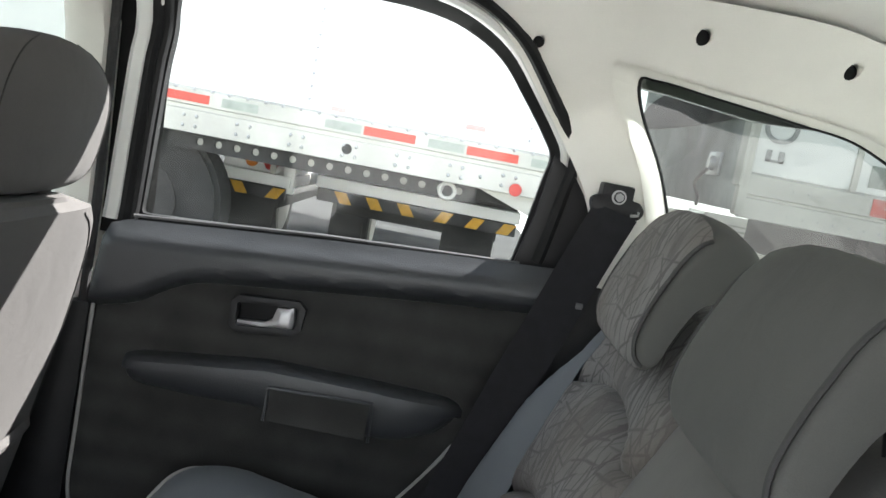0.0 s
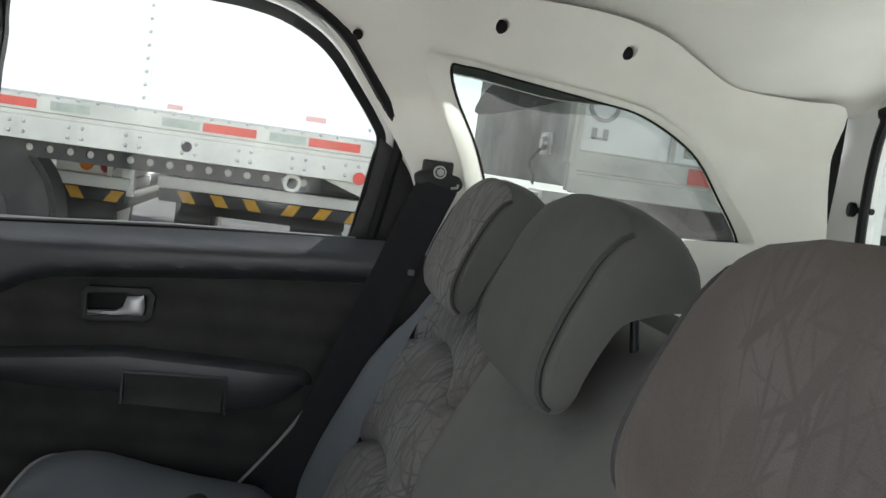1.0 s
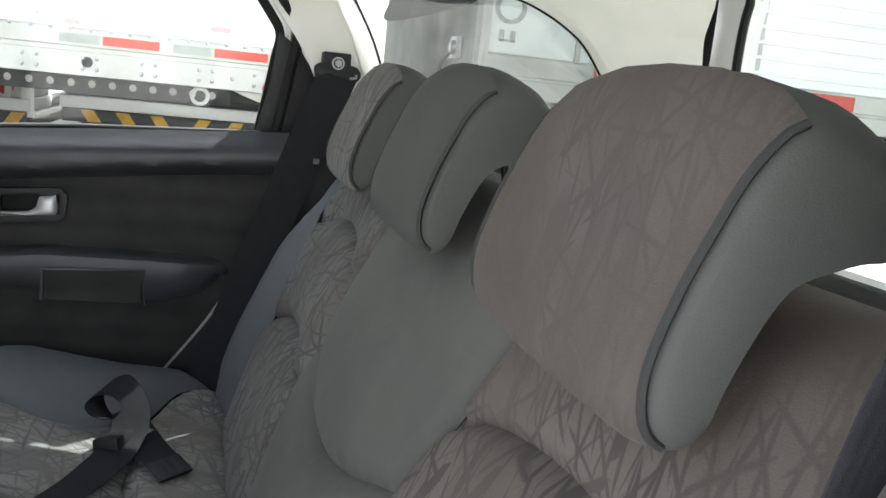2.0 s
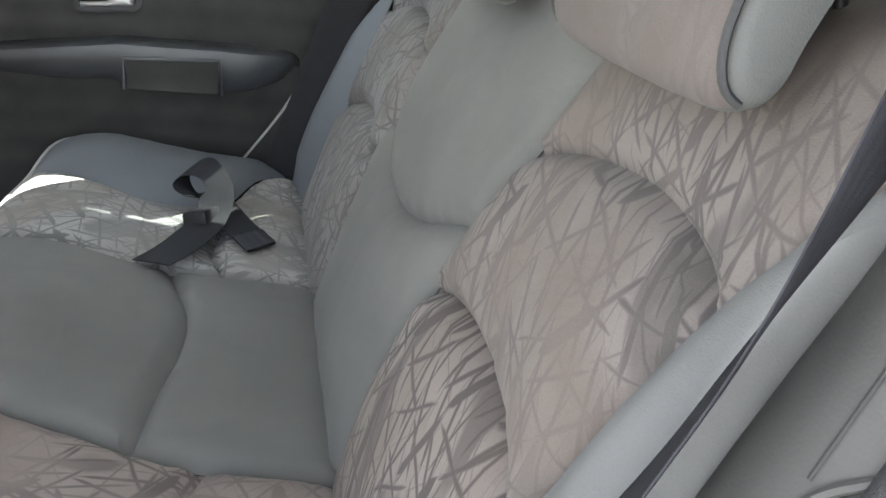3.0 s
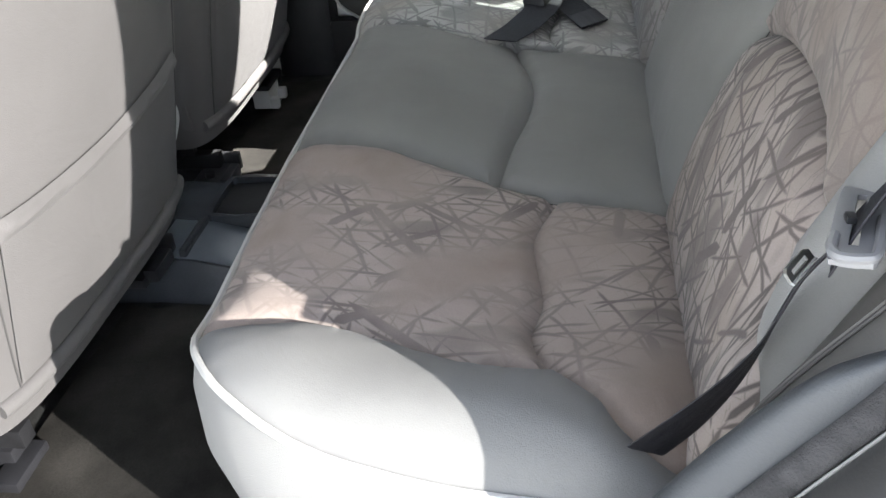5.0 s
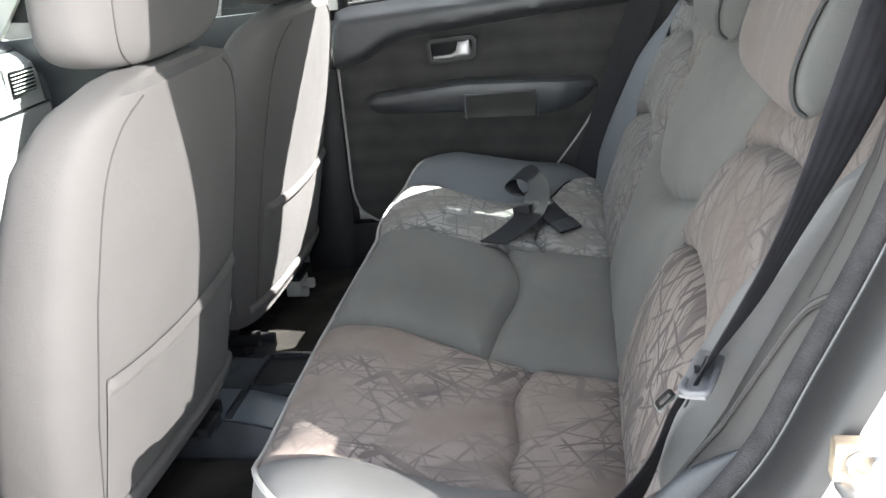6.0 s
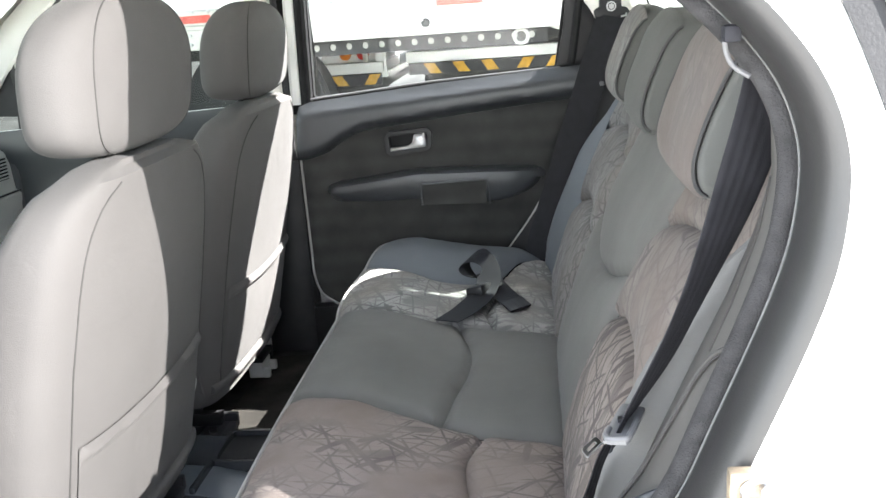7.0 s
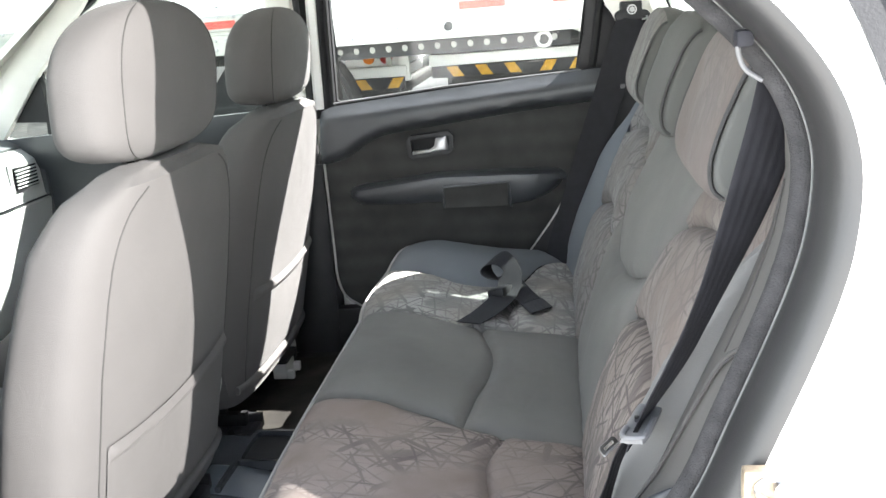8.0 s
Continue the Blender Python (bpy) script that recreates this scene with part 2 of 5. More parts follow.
M["door_dark"] = material("dark_door_plastic", (0.045, 0.048, 0.053), 0.33, var=0.10, scale=10, bump=0.45, bump_scale=700, spec=0.5)
M["door_cloth"] = material("dark_door_cloth", (0.046, 0.046, 0.045), 0.8, var=0.14, scale=16, bump=0.5, bump_scale=600, spec=0.2, bands=0.22)
M["black"] = material("black_rubber", (0.012, 0.012, 0.013), 0.6, var=0.2, scale=30, bump=0.2, spec=0.2)
M["black_plastic"] = material("black_plastic", (0.017, 0.017, 0.019), 0.45, var=0.15, scale=20, bump=0.25, spec=0.3)
M["belt"] = material("seat_belt_webbing", (0.017, 0.017, 0.021), 0.7, var=0.15, scale=60, bump=0.4, bump_scale=1500, spec=0.25)
M["strap"] = material("black_buckle_webbing", (0.010, 0.010, 0.013), 0.55, var=0.15, scale=60, bump=0.6, bump_scale=1500, spec=0.22)
M["tunnel_plate"] = material("blue_grey_tunnel_plate", (0.075, 0.087, 0.10), 0.30, var=0.12, scale=12, bump=0.2)
M["trim"] = material("ivory_pillar_trim", (0.83, 0.805, 0.755), 0.6, var=0.05, scale=5, bump=0.2, bump_scale=700)
M["liner"] = material("ivory_headliner_felt", (0.84, 0.82, 0.78), 0.95, var=0.05, scale=4, bump=0.6, bump_scale=900, spec=0.1)
M["white_paint"] = material("white_car_paint", (0.80, 0.80, 0.78), 0.25, var=0.02, scale=3, spec=0.5)
M["seal"] = material("grey_door_seal", (0.024, 0.0235, 0.0235), 0.42, var=0.08, scale=9, bump=0.12, bump_scale=500)
M["seal_fuzzy"] = material("flocked_dark_seal", (0.030, 0.029, 0.030), 0.95, var=0.25, scale=60, bump=0.9, bump_scale=600)
M["side_trim"] = material("grey_side_trim", (0.062, 0.059, 0.055), 0.55, var=0.08, scale=8, bump=0.12, bump_scale=600, spec=0.28)
M["pad_blue"] = material("blue_grey_side_pad", (0.038, 0.041, 0.045), 0.6, var=0.06, scale=8, bump=0.3, bump_scale=600, spec=0.4)
M["asphalt"] = material("shade_darkened_asphalt", (0.047, 0.046, 0.045), 0.95, var=0.25, scale=2.0, bump=0.6, bump_scale=90, spec=0.05)
M["chrome"] = material("satin_chrome", (0.46, 0.46, 0.47), 0.42, 0.9, var=0.04, scale=20)
M["tongue"] = material("dark_bright_steel", (0.34, 0.34, 0.33), 0.3, 1.0, var=0.1, scale=30)
M["steel"] = material("steel", (0.55, 0.55, 0.56), 0.35, 1.0, var=0.1, scale=30)
M["grey_plastic"] = material("grey_buckle_plastic", (0.125, 0.125, 0.128), 0.5, var=0.05, scale=20, bump=0.15)
M["carpet"] = material("dark_car_carpet", (0.026, 0.026, 0.025), 0.98, var=0.3, scale=25, bump=0.9, bump_scale=500, spec=0.1)
M["mat"] = material("worn_floor_mat", (0.027, 0.025, 0.022), 0.95, var=0.3, scale=14, bump=0.8, bump_scale=400, spec=0.1)
M["tunnel"] = material("dark_tunnel_plastic", (0.034, 0.037, 0.042), 0.27, var=0.2, scale=10, bump=0.3, bump_scale=400)
M["shelf"] = material("white_parcel_shelf_felt", (0.72, 0.72, 0.70), 0.8, var=0.05, scale=12, bump=0.3)
M["seal_lip"] = material("worn_seal_lip", (0.11, 0.11, 0.108), 0.6, var=0.1, scale=20)
M["dash"] = material("pale_grey_dash_plastic", (0.50, 0.51, 0.50), 0.55, var=0.05, scale=8, bump=0.2)
M["dash_dark"] = material("dark_grey_dash_top", (0.10, 0.105, 0.11), 0.6, var=0.08, scale=8, bump=0.3)
M["glass"] = glass_material("window_glass", dust=0.10)
M["glass_screen"] = glass_material("green_tinted_windscreen", (0.50, 0.54, 0.51), dust=0.06)
M["glass_film"] = glass_material("dark_filmed_glass", (0.02, 0.02, 0.02), dust=0.02)
M["glass_gate"] = glass_material("tinted_rear_glass", (0.50, 0.54, 0.52), dust=0.05)
M["glass_quarter"] = glass_material("quarter_window_glass", (0.25, 0.278, 0.262), dust=0.04, clouded=True)


# ---------------------------------------------------------------- building helpers
def thing(name, label, category, group="", kind=""):
    return tagged(new(name), label, category, group, kind)


def part(name, bm, mat, parent, label="", smooth=True):
    me = bpy.data.meshes.new(name)
    bm.to_mesh(me)
    bm.free()
    me.materials.append(M[mat] if isinstance(mat, str) else mat)
    if smooth:
        me.polygons.foreach_set("use_smooth", [True] * len(me.polygons))
        me.set_sharp_from_angle(angle=radians(40))
    ob = new(name, me)
    ob.parent = parent
    if label:
        ob["label"] = label
    return ob


def solo(name, bm, mat, label, category, group="", kind="", smooth=True):
    return tagged(part(name, bm, mat, None, "", smooth), label, category, group, kind)


def spline(pts, n=8, closed=False):
    """Catmull-Rom through the points."""
    P = [Vector(p) for p in pts]
    k = len(P)
    out = []
    for i in range(k if closed else k - 1):
        if closed:
            a, b, c, d = P[i - 1], P[i], P[(i + 1) % k], P[(i + 2) % k]
        else:
            a, b, c, d = P[max(i - 1, 0)], P[i], P[i + 1], P[min(i + 2, k - 1)]
        for j in range(n):
            t = j / n
            out.append(0.5 * ((2 * b) + (c - a) * t + (2 * a - 5 * b + 4 * c - d) * t * t + (3 * b - a - 3 * c + d) * t ** 3))
    if not closed:
        out.append(P[-1].copy())
    return out


def resample(pts, step, closed=True):
    P = [Vector(p) for p in pts]
    if closed:
        P.append(P[0])
    out = []
    for a, b in zip(P, P[1:]):
        n = max(1, int(math.ceil((b - a).length / step)))
        out += [a.lerp(b, i / n) for i in range(n)]
    if not closed:
        out.append(P[-1])
    return out


def inside(poly, q):
    """Which of the points q (n, 2) lie in the polygon."""
    p = np.array([(v[0], v[1]) for v in poly])
    r = np.zeros(len(q), bool)
    j = len(p) - 1
    for i in range(len(p)):
        xi, yi, xj, yj = *p[i], *p[j]
        c = ((yi > q[:, 1]) != (yj > q[:, 1])) & (q[:, 0] < (xj - xi) * (q[:, 1] - yi) / (yj - yi + 1e-12) + xi)
        r ^= c
        j = i
    return r


def edge_distance(poly, q):
    p = np.array([(v[0], v[1]) for v in poly])
    a, b = p, np.roll(p, -1, 0)
    best = np.full(len(q), 9.0)
    for s, e in zip(a, b):
        d = e - s
        t = np.clip(((q - s) @ d) / max(d @ d, 1e-12), 0, 1)
        best = np.minimum(best, np.linalg.norm(q - (s + t[:, None] * d), axis=1))
    return best


def fill(outline, holes=(), step=0.015):
    """Triangles with even points inside an outline with holes, in the plane: points, triangles, distance from the rim."""
    from mathutils.geometry import delaunay_2d_cdt
    loops = [resample([Vector((v[0], v[1])) for v in lp], step) for lp in (outline, *holes)]
    pts, edges = [], []
    for lp in loops:
        s = len(pts)
        pts += lp
        edges += [(s + i, s + (i + 1) % len(lp)) for i in range(len(lp))]
    arr = np.array([tuple(v) for v in loops[0]])
    lo, hi = arr.min(0), arr.max(0)
    gx, gy = np.meshgrid(np.arange(lo[0], hi[0], step), np.arange(lo[1], hi[1], step * 0.87))
    gx = gx + (np.arange(gx.shape[0]) % 2)[:, None] * step / 2
    q = np.column_stack([gx.ravel(), gy.ravel()])
    ok = inside(loops[0], q)
    for lp in loops[1:]:
        ok &= ~inside(lp, q)
    for lp in loops:
        ok &= edge_distance(lp, q) > step * 0.5
    pts = pts + [Vector(v) for v in q[ok]]
    v2, _, f2, *_ = delaunay_2d_cdt(pts, edges, [], 0, 1e-7)
    V = np.array([tuple(v) for v in v2])
    F = np.array([f for f in f2 if len(f) == 3])
    c = V[F].mean(1)
    ok = inside(loops[0], c)
    for lp in loops[1:]:
        ok &= ~inside(lp, c)
    F = F[ok]
    d = V[F[:, 1]] - V[F[:, 0]], V[F[:, 2]] - V[F[:, 0]]
    flip = (d[0][:, 0] * d[1][:, 1] - d[0][:, 1] * d[1][:, 0]) < 0
    F[flip] = F[flip][:, ::-1]
    D = np.full(len(V), 9.0)
    for lp in loops:
        D = np.minimum(D, edge_distance(lp, V))
    return V, F, D


def sheet(outline, at, holes=(), step=0.015, puff=0.0, soft=0.02, thick=0.0, rim=0.0):
    """A skin over an outline in the plane. at(u, v, h) places it, h is the height above the base: puff rises softly from the seam
    at the rim, rim lowers the very edge. thick: how far the closed back lies below."""
    V, F, D = fill(outline, holes, step)
    bm = bmesh.new()
    H = puff * (1 - np.exp(-D / soft)) - rim * np.exp(-D / 0.004)
    top = [bm.verts.new(at(u, v, h)) for (u, v), h in zip(V, H)]
    for f in F:
        bm.faces.new([top[i] for i in f])
    if thick:
        rims = [e for e in bm.edges if len(e.link_faces) == 1]
        back = {}
        for v in {v for e in rims for v in e.verts}:
            i = top.index(v)
            back[v] = bm.verts.new(at(V[i][0], V[i][1], -thick))
        for e in rims:
            a, b = e.verts
            bm.faces.new((b, a, back[a], back[b]))
    bmesh.ops.recalc_face_normals(bm, faces=bm.faces) if thick else None
    return bm


def tube(points, radius, sides=8, closed=False, flat=None):
    """A round cord along points. flat: (half width, half thickness) along a fixed direction instead of a circle."""
    bm = bmesh.new()
    P = [Vector(p) for p in points]
    n = len(P)
    rings = []
    up = None
    for i, p in enumerate(P):
        a, b = (P[i - 1], P[(i + 1) % n]) if closed else (P[max(i - 1, 0)], P[min(i + 1, n - 1)])
        t = (b - a).normalized()
        if up is None:
            up = t.orthogonal().normalized()
        up = (up - t * up.dot(t)).normalized()
        s = t.cross(up)
        r = radius(i / (n - 1)) if callable(radius) else radius
        rings.append([bm.verts.new(p + (up * math.cos(k * math.tau / sides) + s * math.sin(k * math.tau / sides)) * r) for k in range(sides)])
    for i in range(n if closed else n - 1):
        A, B = rings[i], rings[(i + 1) % n]
        for k in range(sides):
            bm.faces.new((A[k], A[(k + 1) % sides], B[(k + 1) % sides], B[k]))
    if not closed:
        bm.faces.new(rings[0][::-1])
        bm.faces.new(rings[-1])
    bmesh.ops.recalc_face_normals(bm, faces=bm.faces)
    return bm


def ribbon(points, widths, thick=0.0016, ribs=0):
    """A strap: its middle line and, at each point, the half-width vector."""
    bm = bmesh.new()
    P = [Vector(p) for p in points]
    W = [Vector(w) for w in widths]
    n, m = len(P), 4 * ribs or 6
    rows = []
    for i in range(n):
        t = (P[min(i + 1, n - 1)] - P[max(i - 1, 0)]).normalized()
        nr = t.cross(W[i]).normalized()
        up_, dn = [], []
        for k in range(m + 1):
            u = k / m * 2 - 1
            wave = math.cos(k * math.pi / 2) * 0.00025 if ribs else 0
            e = thick / 2 * (0.5 if k in (0, m) else 1.0)
            c = P[i] + W[i] * u + nr * wave
            up_.append(bm.verts.new(c + nr * e))
            dn.append(bm.verts.new(c - nr * e))
        rows.append(up_ + dn[::-1])
    k = 2 * (m + 1)
    for A, B in zip(rows, rows[1:]):
        for j in range(k):
            bm.faces.new((A[j], A[(j + 1) % k], B[(j + 1) % k], B[j]))
    bm.faces.new(rows[0][::-1])
    bm.faces.new(rows[-1])
    bmesh.ops.recalc_face_normals(bm, faces=bm.faces)
    return bm


def loft(rings, caps=True):
    bm = bmesh.new()
    R = [[bm.verts.new(p) for p in r] for r in rings]
    k = len(R[0])
    for A, B in zip(R, R[1:]):
        for j in range(k):
            bm.faces.new((A[j], A[(j + 1) % k], B[(j + 1) % k], B[j]))
    if caps:
        bm.faces.new(R[0][::-1])
        bm.faces.new(R[-1])
    bmesh.ops.recalc_face_normals(bm, faces=bm.faces)
    return bm


def box(lo, hi, bevel=0.004, segments=2):
    bm = bmesh.new()
    bmesh.ops.create_cube(bm, size=1)
    for v in bm.verts:
        v.co = Vector([lo[i] + (v.co[i] + 0.5) * (hi[i] - lo[i]) for i in range(3)])
    if bevel:
        bmesh.ops.bevel(bm, geom=bm.edges[:], offset=bevel, segments=segments, affect="EDGES", profile=0.6)
    return bm


def disc(centre, axis, radius, depth, sides=20, bevel=0.0):
    """A short cylinder along an axis."""
    bm = bmesh.new()
    q = Vector(axis).to_track_quat("Z", "Y").to_matrix().to_4x4()
    bmesh.ops.create_cone(bm, cap_ends=True, segments=sides, radius1=radius, radius2=radius, depth=depth,
                          matrix=Matrix.Translation(centre) @ q)
    if bevel:
        bmesh.ops.bevel(bm, geom=[e for e in bm.edges if len(e.link_faces[0].verts) > 4 or len(e.link_faces[1].verts) > 4],
                        offset=bevel, segments=2, affect="EDGES")
    return bm


def joined(*meshes):
    bm = bmesh.new()
    for b in meshes:
        me = bpy.data.meshes.new("tmp")
        b.to_mesh(me)
        b.free()
        bm.from_mesh(me)
        bpy.data.meshes.remove(me)
    return bm


def rounded(w, d, n=28, p=3.2):
    """Superellipse ring of half sizes w, d."""
    out = []
    for i in range(n):
        a = i / n * math.tau
        c, s = math.cos(a), math.sin(a)
        out.append((w * math.copysign(abs(c) ** (2 / p), c), d * math.copysign(abs(s) ** (2 / p), s)))
    return out


def lerp_table(table, x):
    """Smooth look-up in rows of (x, value)."""
    xs, ys = [r[0] for r in table], [r[1] for r in table]
    return float(np.interp(x, xs, ys))


# ---------------------------------------------------------------- the ground and the car's shell
def wall_x(z):
    """How far the car's inner side stands from the middle, at a height."""
    return 0.70 - 0.12 * max(0.0, z - 0.95) - 0.09 * max(0.0, (z - 1.2) / 0.1) ** 1.5


REAR_GLASS = spline([(0.597, 0.946), (0.590, 1.06), (0.583, 1.17), (0.570, 1.245), (0.550, 1.279), (0.518, 1.290), (0.42, 1.299), (0.298, 1.297), (0.228, 1.294), (0.170, 1.283), (0.114, 1.256),
                     (0.070, 1.212), (0.030, 1.162), (0.015, 1.135), (0.020, 1.10), (0.030, 1.03), (0.039, 0.978)], 4)
REAR_GLASS = [Vector((p.x, p.y)) for p in REAR_GLASS] + [Vector(p) for p in ((0.042, 0.9725), (0.050, 0.9705), (0.20, 0.962), (0.40, 0.9495), (0.586, 0.9382), (0.594, 0.9395))]
QUARTER_GLASS = spline([(-0.080, 1.252), (-0.103, 1.264), (-0.187, 1.257), (-0.310, 1.245), (-0.408, 1.232), (-0.508, 1.188), (-0.576, 1.114), (-0.622, 1.054),
                        (-0.605, 1.046), (-0.45, 1.036), (-0.20, 1.02), (-0.190, 1.03), (-0.146, 1.14)], 6, True)
FRONT_GLASS = spline([(0.74, 0.93), (0.73, 1.1), (0.735, 1.27), (0.80, 1.295), (1.00, 1.27), (1.20, 1.17), (1.40, 1.0), (1.46, 0.90), (1.1, 0.915)], 6, True)
DOOR_HOLE = spline([(0.64, 0.40), (0.66, 0.80), (0.655, 1.22), (0.60, 1.32), (0.42, 1.345), (0.22, 1.335), (0.10, 1.27), (0.02, 1.185), (-0.040, 1.128), (-0.068, 1.098), (-0.091, 1.065),
                    (-0.104, 1.03), (-0.107, 0.995), (-0.100, 0.947), (-0.083, 0.892), (-0.048, 0.805), (-0.018, 0.735), (0.03, 0.665), (0.12, 0.55), (0.26, 0.42), (0.45, 0.385)], 5, True)


def grown(poly, d):
    """An outline moved outwards by d."""
    P = [Vector((v[0], v[1])) for v in poly]
    c = sum(p.x * q.y - p.y * q.x for p, q in zip(P, P[1:] + P[:1]))
    s = 1 if c > 0 else -1
    out = []
    for i, p in enumerate(P):
        t = (P[(i + 1) % len(P)] - P[i - 1]).normalized()
        out.append(p + Vector((t.y, -t.x)) * d * s)
    return out


ground = solo("ground", sheet([(-300, -300), (300, -300), (300, 300), (-300, 300)], lambda u, v, h: (u, v, h), step=60),
              material("pale_concrete", (0.56, 0.55, 0.525), 0.9, var=0.15, scale=0.6, bump=0.5, bump_scale=30), "pale sunlit concrete yard with dust and stains",
              "ground", kind="structure")

SIDE = [(-0.80, 0.30), (1.62, 0.30), (1.62, 0.90), (1.30, 1.17), (1.00, 1.345), (0.5, 1.39), (-0.3, 1.39), (-0.66, 1.34), (-0.80, 1.0)]
shell = thing("car_body", "white painted small car body with its doors and roof", "car body", kind="structure")
part("side_panel", sheet(SIDE, lambda u, v, h: (wall_x(v) + 0.045 + h, u, v), (grown(REAR_GLASS, 0.020), [Vector((u, v - 0.024 * min(1, max(0, (v - 1.12) / 0.10)) * min(1, max(0, (u + 0.42) / 0.16)))) for u, v in grown(QUARTER_GLASS, 0.012)], FRONT_GLASS), 0.05, thick=0.02), "white_paint", shell)
part("side_panel", sheet(SIDE, lambda u, v, h: (-wall_x(v) - 0.06 - h, u, v), (grown(DOOR_HOLE, 0.006), grown(QUARTER_GLASS, 0.012), FRONT_GLASS), 0.04, thick=0.012), "white_paint", shell)
part("roof_skin", sheet([(-0.62, -0.76), (0.62, -0.76), (0.62, 1.02), (-0.62, 1.02)], lambda u, v, h: (u, v, 1.45 - 0.06 * (u / 0.62) ** 2 + h), step=0.1, thick=0.012), "white_paint", shell)
part("floor_pan", box((-0.72, -0.85, 0.28), (0.72, 1.9, 0.325), 0.01), "black_plastic", shell)
part("front_bulkhead", box((-0.70, 1.60, 0.30), (0.70, 1.64, 0.92), 0.01), "black_plastic", shell)

# windscreen and its pillars
def screen_at(u, v, h):
    return (u, 1.62 - (v - 0.92) * 1.42, v + h)


part("windscreen_frame", sheet([(-0.70, 0.90), (0.70, 0.90), (0.62, 1.37), (-0.62, 1.37)], screen_at, [[(-0.62, 0.95), (0.62, 0.95), (0.55, 1.33), (-0.55, 1.33)]], 0.06, thick=0.02), "trim", shell)

part("windscreen", sheet([(-0.63, 0.94), (0.63, 0.94), (0.56, 1.34), (-0.56, 1.34)], lambda u, v, h: screen_at(u, v, h - 0.010), step=0.1), "glass_screen", shell, "tinted windscreen").visible_shadow = True

APIL = [(1.00, 1.315), (1.131, 1.213), (1.20, 1.144), (1.287, 1.060), (1.373, 0.961), (1.43, 0.895), (1.50, 0.925), (1.371, 1.066), (1.266, 1.161), (1.191, 1.218), (1.06, 1.335)]
part("screen_pillar_trim", sheet(APIL, lambda u, v, h: (wall_x(v) - 0.045 - h, u, v), step=0.02, puff=0.012, soft=0.02, thick=0.02), "trim", shell, "ivory windscreen pillar trim")
part("cant_rail_trim", sheet([(0.20, 1.322), (0.30, 1.330), (0.45, 1.332), (0.58, 1.325), (0.70, 1.318), (0.95, 1.32), (0.95, 1.40), (0.20, 1.40)], lambda u, v, h: (wall_x(v) - 0.014 - h, u, v), step=0.03, thick=0.02), "trim", shell, "ivory roof rail trim")
# floor covering
solo("floor_carpet", sheet([(-0.66, -0.1), (0.66, -0.1), (0.66, 1.58), (-0.66, 1.58)], lambda u, v, h: (u, v, 0.332 + 0.006 * noise.noise((u * 9, v * 9, 0)) + h), step=0.04), "carpet",
     "dark matted car floor carpet", "carpet", kind="structure")


# ---------------------------------------------------------------- roof lining and pillar trims
def liner_z(u, v):
    """Height of the headliner over the plan."""
    z = 1.410 - 0.075 * abs(u / 0.58) ** 3
    z -= 0.052 / (1 + math.exp((v + 0.45) / 0.040)) * (0.35 + 0.65 * abs(u / 0.6) ** 1.2)
    return z


solo("headliner", sheet([(-0.60, -0.74), (0.60, -0.74), (0.60, 1.05), (-0.60, 1.05)], lambda u, v, h: (u, v, liner_z(u, v) + h), step=0.022), "liner",
     "ivory felt roof lining with a stepped rear edge", "headliner", kind="structure")


def smooth(a, b, x):
    t = min(1.0, max(0.0, (x - a) / (b - a)))
    return t * t * (3 - 2 * t)


def trim_x(u, z):
    x = wall_x(z) - 0.012
    x -= 0.10 * max(0.0, (-u - 0.52) / 0.25) ** 1.6
    x -= 0.028 * smooth(-0.20, -0.10, u) * (1 - smooth(1.16, 1.26, z)) * (1 - smooth(-0.06, 0.02, u))
    return x


TRIM_R = spline([(0.24, 1.333), (0.138, 1.300), (0.058, 1.224), (-0.003, 1.148), (-0.044, 1.082), (-0.064, 1.02), (-0.066, 0.93), (-0.10, 0.86), (-0.70, 0.86), (-0.73, 1.02), (-0.715, 1.15),
                 (-0.69, 1.272), (-0.62, 1.284), (-0.549, 1.287), (-0.499, 1.293), (-0.433, 1.314), (-0.361, 1.336), (-0.272, 1.349), (-0.154, 1.351), (0.0, 1.347), (0.067, 1.343), (0.16, 1.339)], 5, True)
HOLES = ((0.072, 1.281, 0.008), (-0.128, 1.318, 0.010), (-0.325, 1.312, 0.010))
REVEAL = [Vector((u + 0.040 * smooth(-0.32, -0.17, u), v + 0.004)) for u, v in resample(QUARTER_GLASS, 0.012)]
for side in (1, -1):
    tr = thing("pillar_trim", "ivory moulded plastic pillar trim round the quarter window with open screw holes", "pillar trim", "pillar trims", "structure")
    holes = [grown(REVEAL, 0.003)] + [[(y + r * math.cos(k * math.tau / 14), z + r * math.sin(k * math.tau / 14)) for k in range(14)] for y, z, r in HOLES]

    def at_trim(u, v, h, side=side):
        return (side * (trim_x(u, v) - h), u, v)
    outline = TRIM_R if side > 0 else [(u - 0.09 * (v < 1.16 and u > -0.3), v) for u, v in TRIM_R]
    part("panel", sheet(outline, at_trim, holes, 0.012, thick=0.02, rim=0.003), "trim", tr)
    glass_line = resample(QUARTER_GLASS, 0.012)
